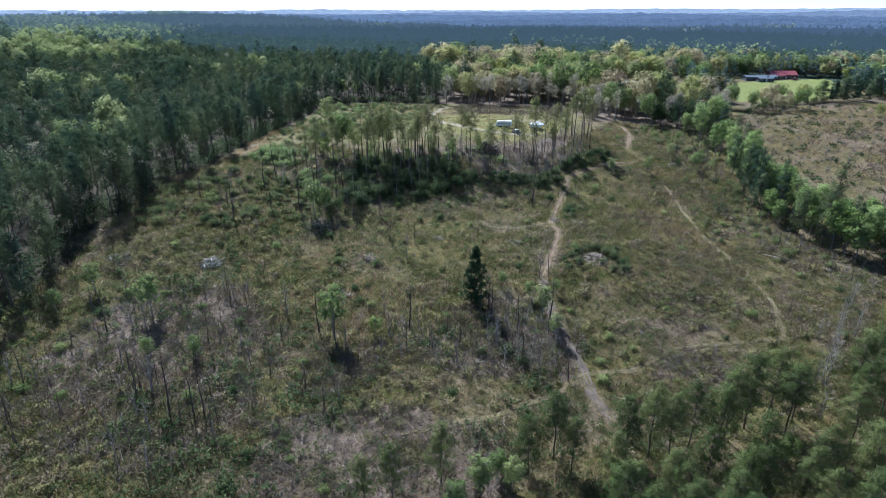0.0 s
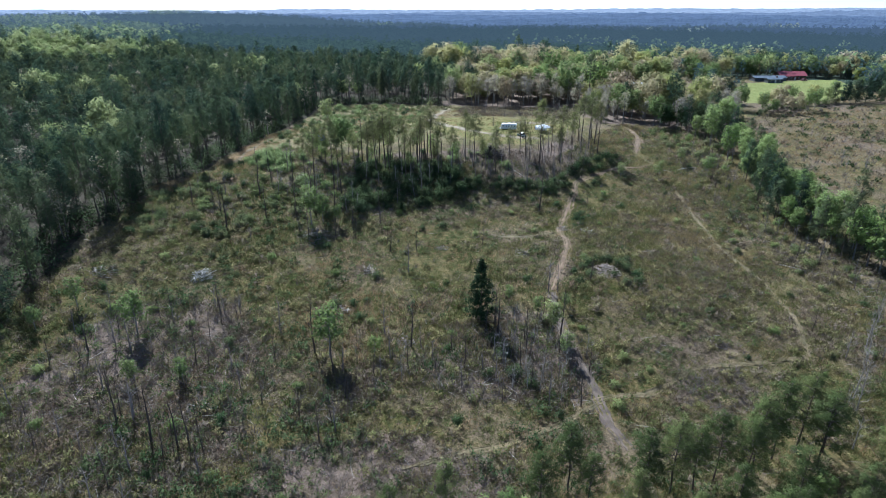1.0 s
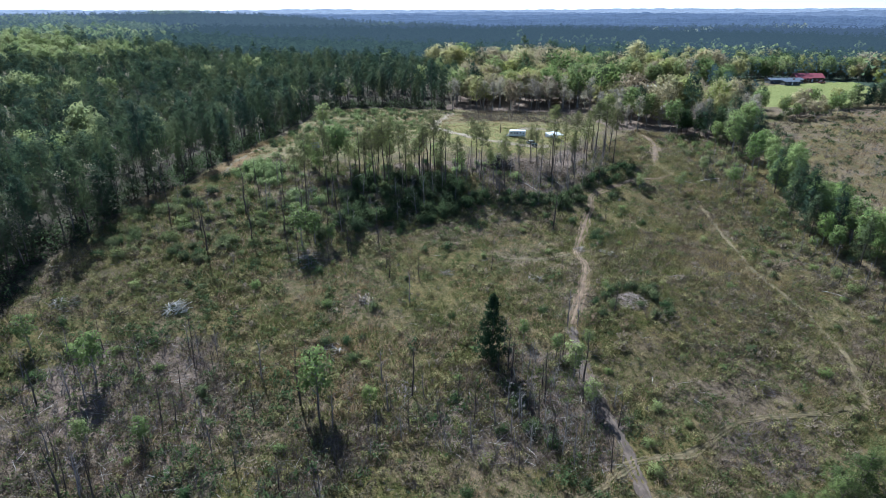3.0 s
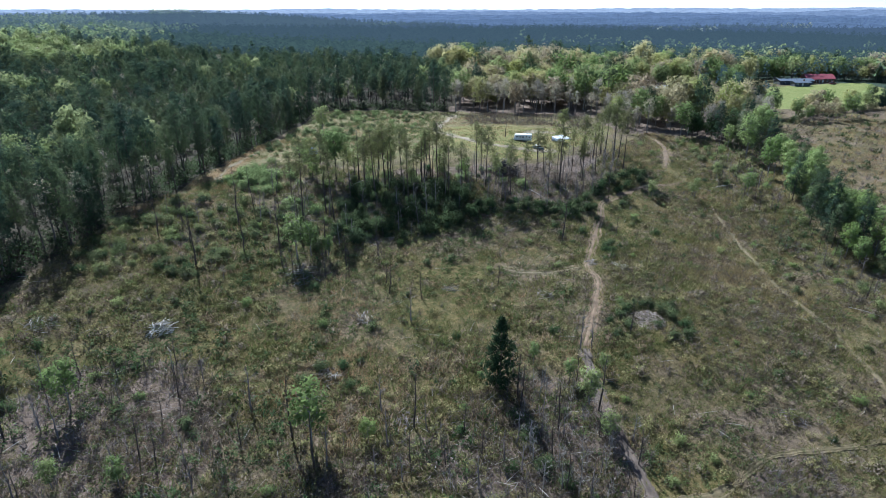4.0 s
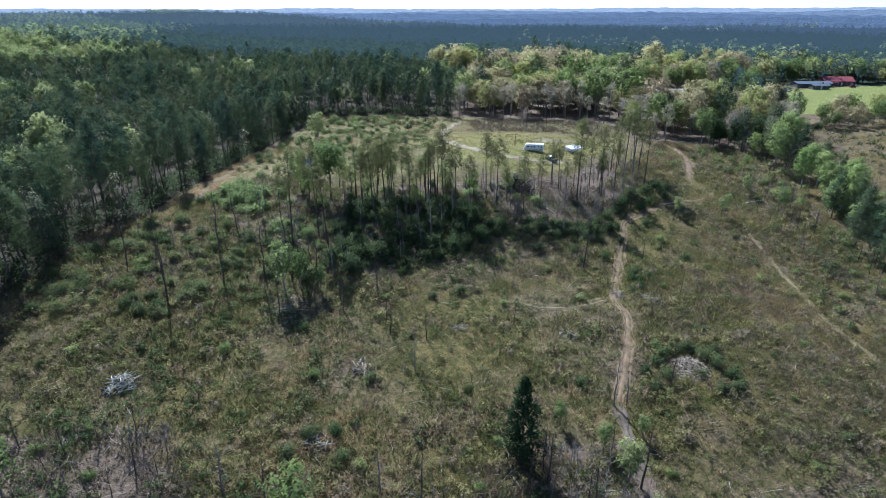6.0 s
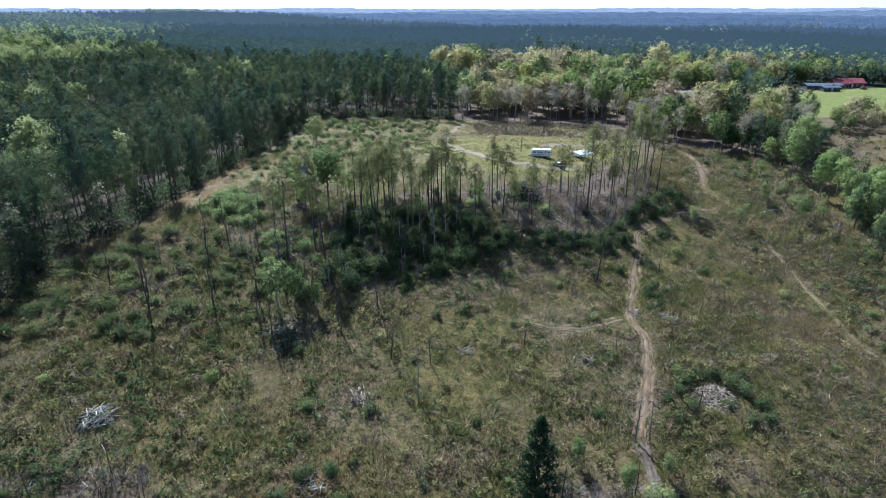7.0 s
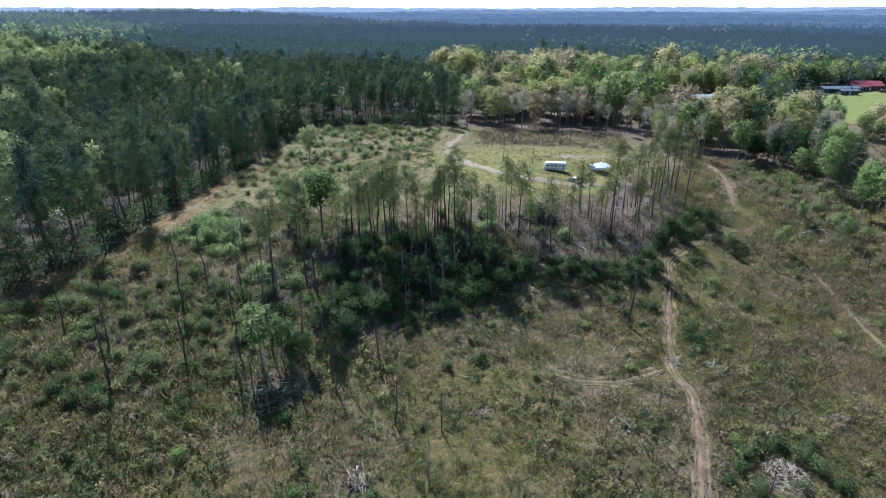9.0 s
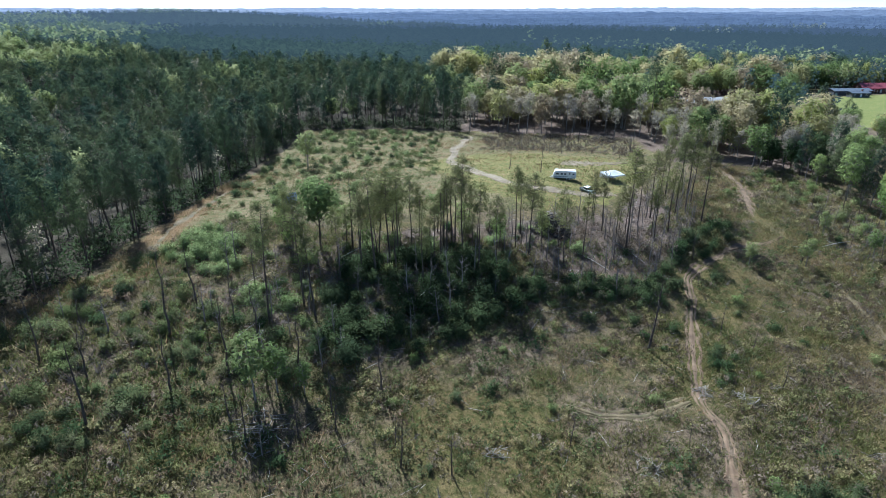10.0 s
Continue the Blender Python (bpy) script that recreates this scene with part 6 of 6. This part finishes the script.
def travel_trailer():
    t = new("travel_trailer")
    outline = [(-3.25, 0.55), (3.2, 0.55), (3.3, 1.5), (3.2, 2.75), (-2.75, 2.75), (-3.2, 2.2), (-3.35, 1.2)]
    bm = extrude_outline(outline, 2.35, 0, 0.09)
    bmesh.ops.rotate(bm, cent=(0, 0, 0), matrix=Matrix.Rotation(radians(-90), 3, "Z"), verts=bm.verts[:])
    part("body", bm, WHITE, t, "white ribbed metal body", True)
    part("stripe", block(6.2, 0.02, 0.16, 0, -1.19, 0.95, 0), GREY_PAINT, t, "grey stripe")
    for x, w in ((-2.2, 0.8), (-0.9, 0.6), (0.1, 0.6), (2.5, 0.5)):
        win = part("window", block(w, 0.04, 0.42, x, -1.185, 1.62, 0.015), DARK_GLASS, t, "dark tinted window")
        part("window_frame", block(w + 0.08, 0.03, 0.50, x, -1.178, 1.58, 0.01), STEEL, win, "metal window frame")
    door = part("door", block(0.66, 0.04, 1.8, 1.4, -1.185, 0.68, 0.015), WHITE, t, "white entry door")
    part("door_window", block(0.3, 0.03, 0.5, 1.4, -1.205, 1.75, 0.01), DARK_GLASS, door, "small dark pane")
    part("air_conditioner", block(0.9, 0.7, 0.28, 0.0, 0, 2.74, 0.08), WHITE, t, "white rooftop air conditioner", True)
    for x in (-1.8, 1.7):
        part("roof_vent", block(0.4, 0.4, 0.12, x, 0.2, 2.74, 0.03), WHITE, t)
    for x in (0.55, 1.35):
        for y in (-1.03, 1.03):
            wheel(t, x, y, 0.34, 0.22)
    part("chassis", block(6.2, 1.6, 0.18, 0, 0, 0.38, 0.02), RUBBER, t, "dark steel chassis")
    bm = join([tube([[-3.2, 0.6, 0.48], [-4.3, 0, 0.48]], [0.05, 0.05], 5), tube([[-3.2, -0.6, 0.48], [-4.3, 0, 0.48]], [0.05, 0.05], 5)])
    mesh_object("drawbar", *bm, STEEL, t)
    part("jack", drum(0.05, 0.6, -4.1, 0, 0.3, "Z", 8), STEEL, t)
    part("gas_bottle", drum(0.16, 0.5, -3.65, 0.2, 0.78, "Z", 12), WHITE, t, "white gas bottle", True)
    part("bumper", block(0.12, 2.2, 0.14, 3.36, 0, 0.45, 0.02), STEEL, t)
    return tagged(at_ground(t, 25.0, 260.6, -9, 0.0), "white travel trailer with dark windows on the hilltop", "travel trailer")


travel_trailer()


def pickup(paint, roof, label, x, y, turn):
    t = new("pickup_truck")
    part("body", block(5.0, 1.85, 0.62, 0, 0, 0.48, 0.10), paint, t, "", True)
    cab = part("cab", extrude_outline([(-1.3, 1.08), (1.0, 1.08), (0.45, 1.72), (-1.0, 1.72)], 1.62, 0, 0.06), DARK_GLASS, t, "dark cab windows", True)
    cab.rotation_euler = (0, 0, radians(-90))
    part("roof", block(1.55, 1.6, 0.07, -0.28, 0, 1.71, 0.03), roof, t, "pale cab roof", True)
    part("bonnet", block(1.35, 1.7, 0.12, 1.75, 0, 1.06, 0.05), paint, t, "", True)
    part("bed", block(1.9, 1.7, 0.10, -1.5, 0, 1.06, 0.03), RUBBER, t, "dark truck bed")
    part("bumper", block(0.14, 1.85, 0.2, 2.55, 0, 0.5, 0.04), STEEL, t, "chrome bumper")
    part("windscreen", block(0.05, 1.4, 0.5, 0.92, 0, 1.15, 0.01), DARK_GLASS, t, "dark windscreen")
    for y_ in (-0.65, 0.65):
        part("headlight", block(0.08, 0.32, 0.18, 2.5, y_, 0.82, 0.02), STEEL, t, "clear headlight")
    for x_ in (-1.55, 1.55):
        for y_ in (-0.84, 0.84):
            wheel(t, x_, y_, 0.37, 0.24)
    return tagged(at_ground(t, x, y, turn), label, "pickup truck")


pickup(GREEN_PAINT, WHITE, "dark green pickup with a pale roof beside the drive", 29.4, 248.8, -62)


def canopy_tent(x, y, turn):
    t = new("canopy_tent")
    bm = bmesh.new()
    a, h0, h1 = 2.8, 2.25, 3.35
    low = [bm.verts.new(p) for p in ((-a, -a, h0), (a, -a, h0), (a, a, h0), (-a, a, h0))]
    mid = [bm.verts.new((c[0] * 0.5, c[1] * 0.5, 2.72)) for c in ((-a, -a), (a, -a), (a, a), (-a, a))]
    tip = bm.verts.new((0, 0, h1))
    for i in range(4):
        j = (i + 1) % 4
        bm.faces.new((low[i], low[j], mid[j], mid[i]))
        bm.faces.new((mid[i], mid[j], tip))
    bmesh.ops.solidify(bm, geom=bm.faces[:], thickness=0.03)
    part("roof", bm, CANVAS, t, "white canvas roof")
    for sx, sy, px, py in ((5.6, 0.03, 0, -a), (5.6, 0.03, 0, a), (0.03, 5.6, -a, 0), (0.03, 5.6, a, 0)):
        part("valance", block(sx, sy, 0.3, px, py, h0 - 0.28, 0), CANVAS, t, "white canvas valance")
    part("side_wall", block(5.5, 0.03, 2.0, 0, a - 0.02, 0.0, 0), CANVAS, t, "white canvas back wall")
    for px in (-a, a):
        for py in (-a, a):
            part("pole", drum(0.03, 2.5, px * 0.99, py * 0.99, 1.05, "Z", 8), STEEL, t, "steel pole")
    return tagged(at_ground(t, x, y, turn), "white canvas canopy tent on steel poles", "canopy tent")


canopy_tent(40.6, 265.5, 14)


def tarp_shelter(x, y, turn):
    t = new("tarp_shelter")
    bm = extrude_outline([(-1.5, 0.0), (1.5, 0.0), (1.3, 0.6), (0.15, 2.3), (-0.15, 2.3), (-1.3, 0.6)], 2.8, 0, 0.04)
    bmesh.ops.subdivide_edges(bm, edges=bm.edges[:], cuts=2, use_grid_fill=True)
    r = random.Random(4)
    for v in bm.verts:
        v.co += Vector((r.uniform(-1, 1), r.uniform(-1, 1), r.uniform(-1, 1))) * 0.06
    part("tarp", bm, TARP, t, "creased blue tarpaulin")
    for px in (-1.45, 1.45):
        part("pole", drum(0.04, 2.6, px, 0, 1.2, "Z", 8), PALE_BARK, t, "wooden pole")
    return tagged(at_ground(t, x, y, turn), "blue tarpaulin shelter half hidden by trees", "tarp shelter")


tarp_shelter(-50.0, 233.6, 35)


# ---- houses past the grove ----
def house(name, x, y, turn, length, depth, wall_h, roof_h, wall_mat, roof_mat, label, openings, porch=0.0):
    t = new(name)
    part("wall", block(length, depth, wall_h + 0.6, 0, 0, -0.6, 0.02), wall_mat, t)
    over = 0.5
    outline = [(-depth / 2 - over, wall_h - 0.12), (0, wall_h + roof_h), (depth / 2 + over, wall_h - 0.12), (depth / 2 + over, wall_h + 0.06), (0, wall_h + roof_h + 0.2), (-depth / 2 - over, wall_h + 0.06)]
    part("roof", extrude_outline(outline, length + 2 * over), roof_mat, t)
    part("gable", extrude_outline([(-depth / 2, wall_h - 0.05), (depth / 2, wall_h - 0.05), (0, wall_h + roof_h - 0.03)], length - 0.02), wall_mat, t)
    for k in range(int(length / 0.9)):
        part("rib", extrude_outline([(-depth / 2 - over, wall_h + 0.06), (0, wall_h + roof_h + 0.2), (0, wall_h + roof_h + 0.25), (-depth / 2 - over, wall_h + 0.11)], 0.07, -length / 2 - 0.3 + k * 0.92), roof_mat, t)
    for k in range(openings):
        px = -length / 2 + length * (k + 0.5) / openings
        if k == openings // 2:
            part("door", block(1.0, 0.08, 2.05, px, -depth / 2 - 0.01, 0.0, 0.01), WHITE, t, "pale door")
            continue
        win = part("window", block(1.3, 0.06, 1.1, px, -depth / 2 - 0.01, 0.95, 0.01), WHITE, t, "white window frame")
        for dx in (-0.31, 0.31):
            part("pane", block(0.55, 0.04, 0.95, px + dx, -depth / 2 - 0.035, 1.02, 0), DARK_GLASS, win, "dark pane")
    if porch:
        part("porch_roof", block(length * 0.45, porch, 0.12, -length * 0.2, -depth / 2 - porch / 2, wall_h - 0.3, 0.01), roof_mat, t)
        for k in range(5):
            part("post", block(0.14, 0.14, wall_h - 0.3, -length * 0.2 + (k - 2) * length * 0.105, -depth / 2 - porch + 0.12, 0, 0.01), WHITE, t, "white porch post")
    part("chimney", block(0.7, 0.7, 1.5, length * 0.22, 0.6, wall_h + roof_h * 0.6, 0.02), BRICK, t, "brick chimney")
    return tagged(at_ground(t, x, y, turn), label, "house")


house("house", 131.0, 424.0, 8, 26.0, 8.0, 2.6, 1.5, SIDING, PALE_ROOF, "long low house with a pale metal roof", 7, 2.2)
house("house", 259.0, 476.0, -4, 19.0, 10.0, 2.8, 2.6, BRICK, RED_ROOF, "brick house with a red metal roof", 6, 2.4)
house("outbuilding", 237.0, 466.0, 4, 24.0, 8.0, 2.6, 1.0, SHED_WALL, BLUE_ROOF, "outbuilding with a blue-grey metal roof", 4)
house("outbuilding", 236.0, 455.0, 4, 11.0, 5.0, 2.4, 0.7, SHED_WALL, BLUE_ROOF, "small shed with a blue-grey metal roof", 3)
pickup(RED_ROOF, RED_ROOF, "red pickup parked beside the brick house", 262.0, 462.0, 20)
pickup(WHITE, WHITE, "white pickup parked beside the grove house", 100.5, 412.0, 15)
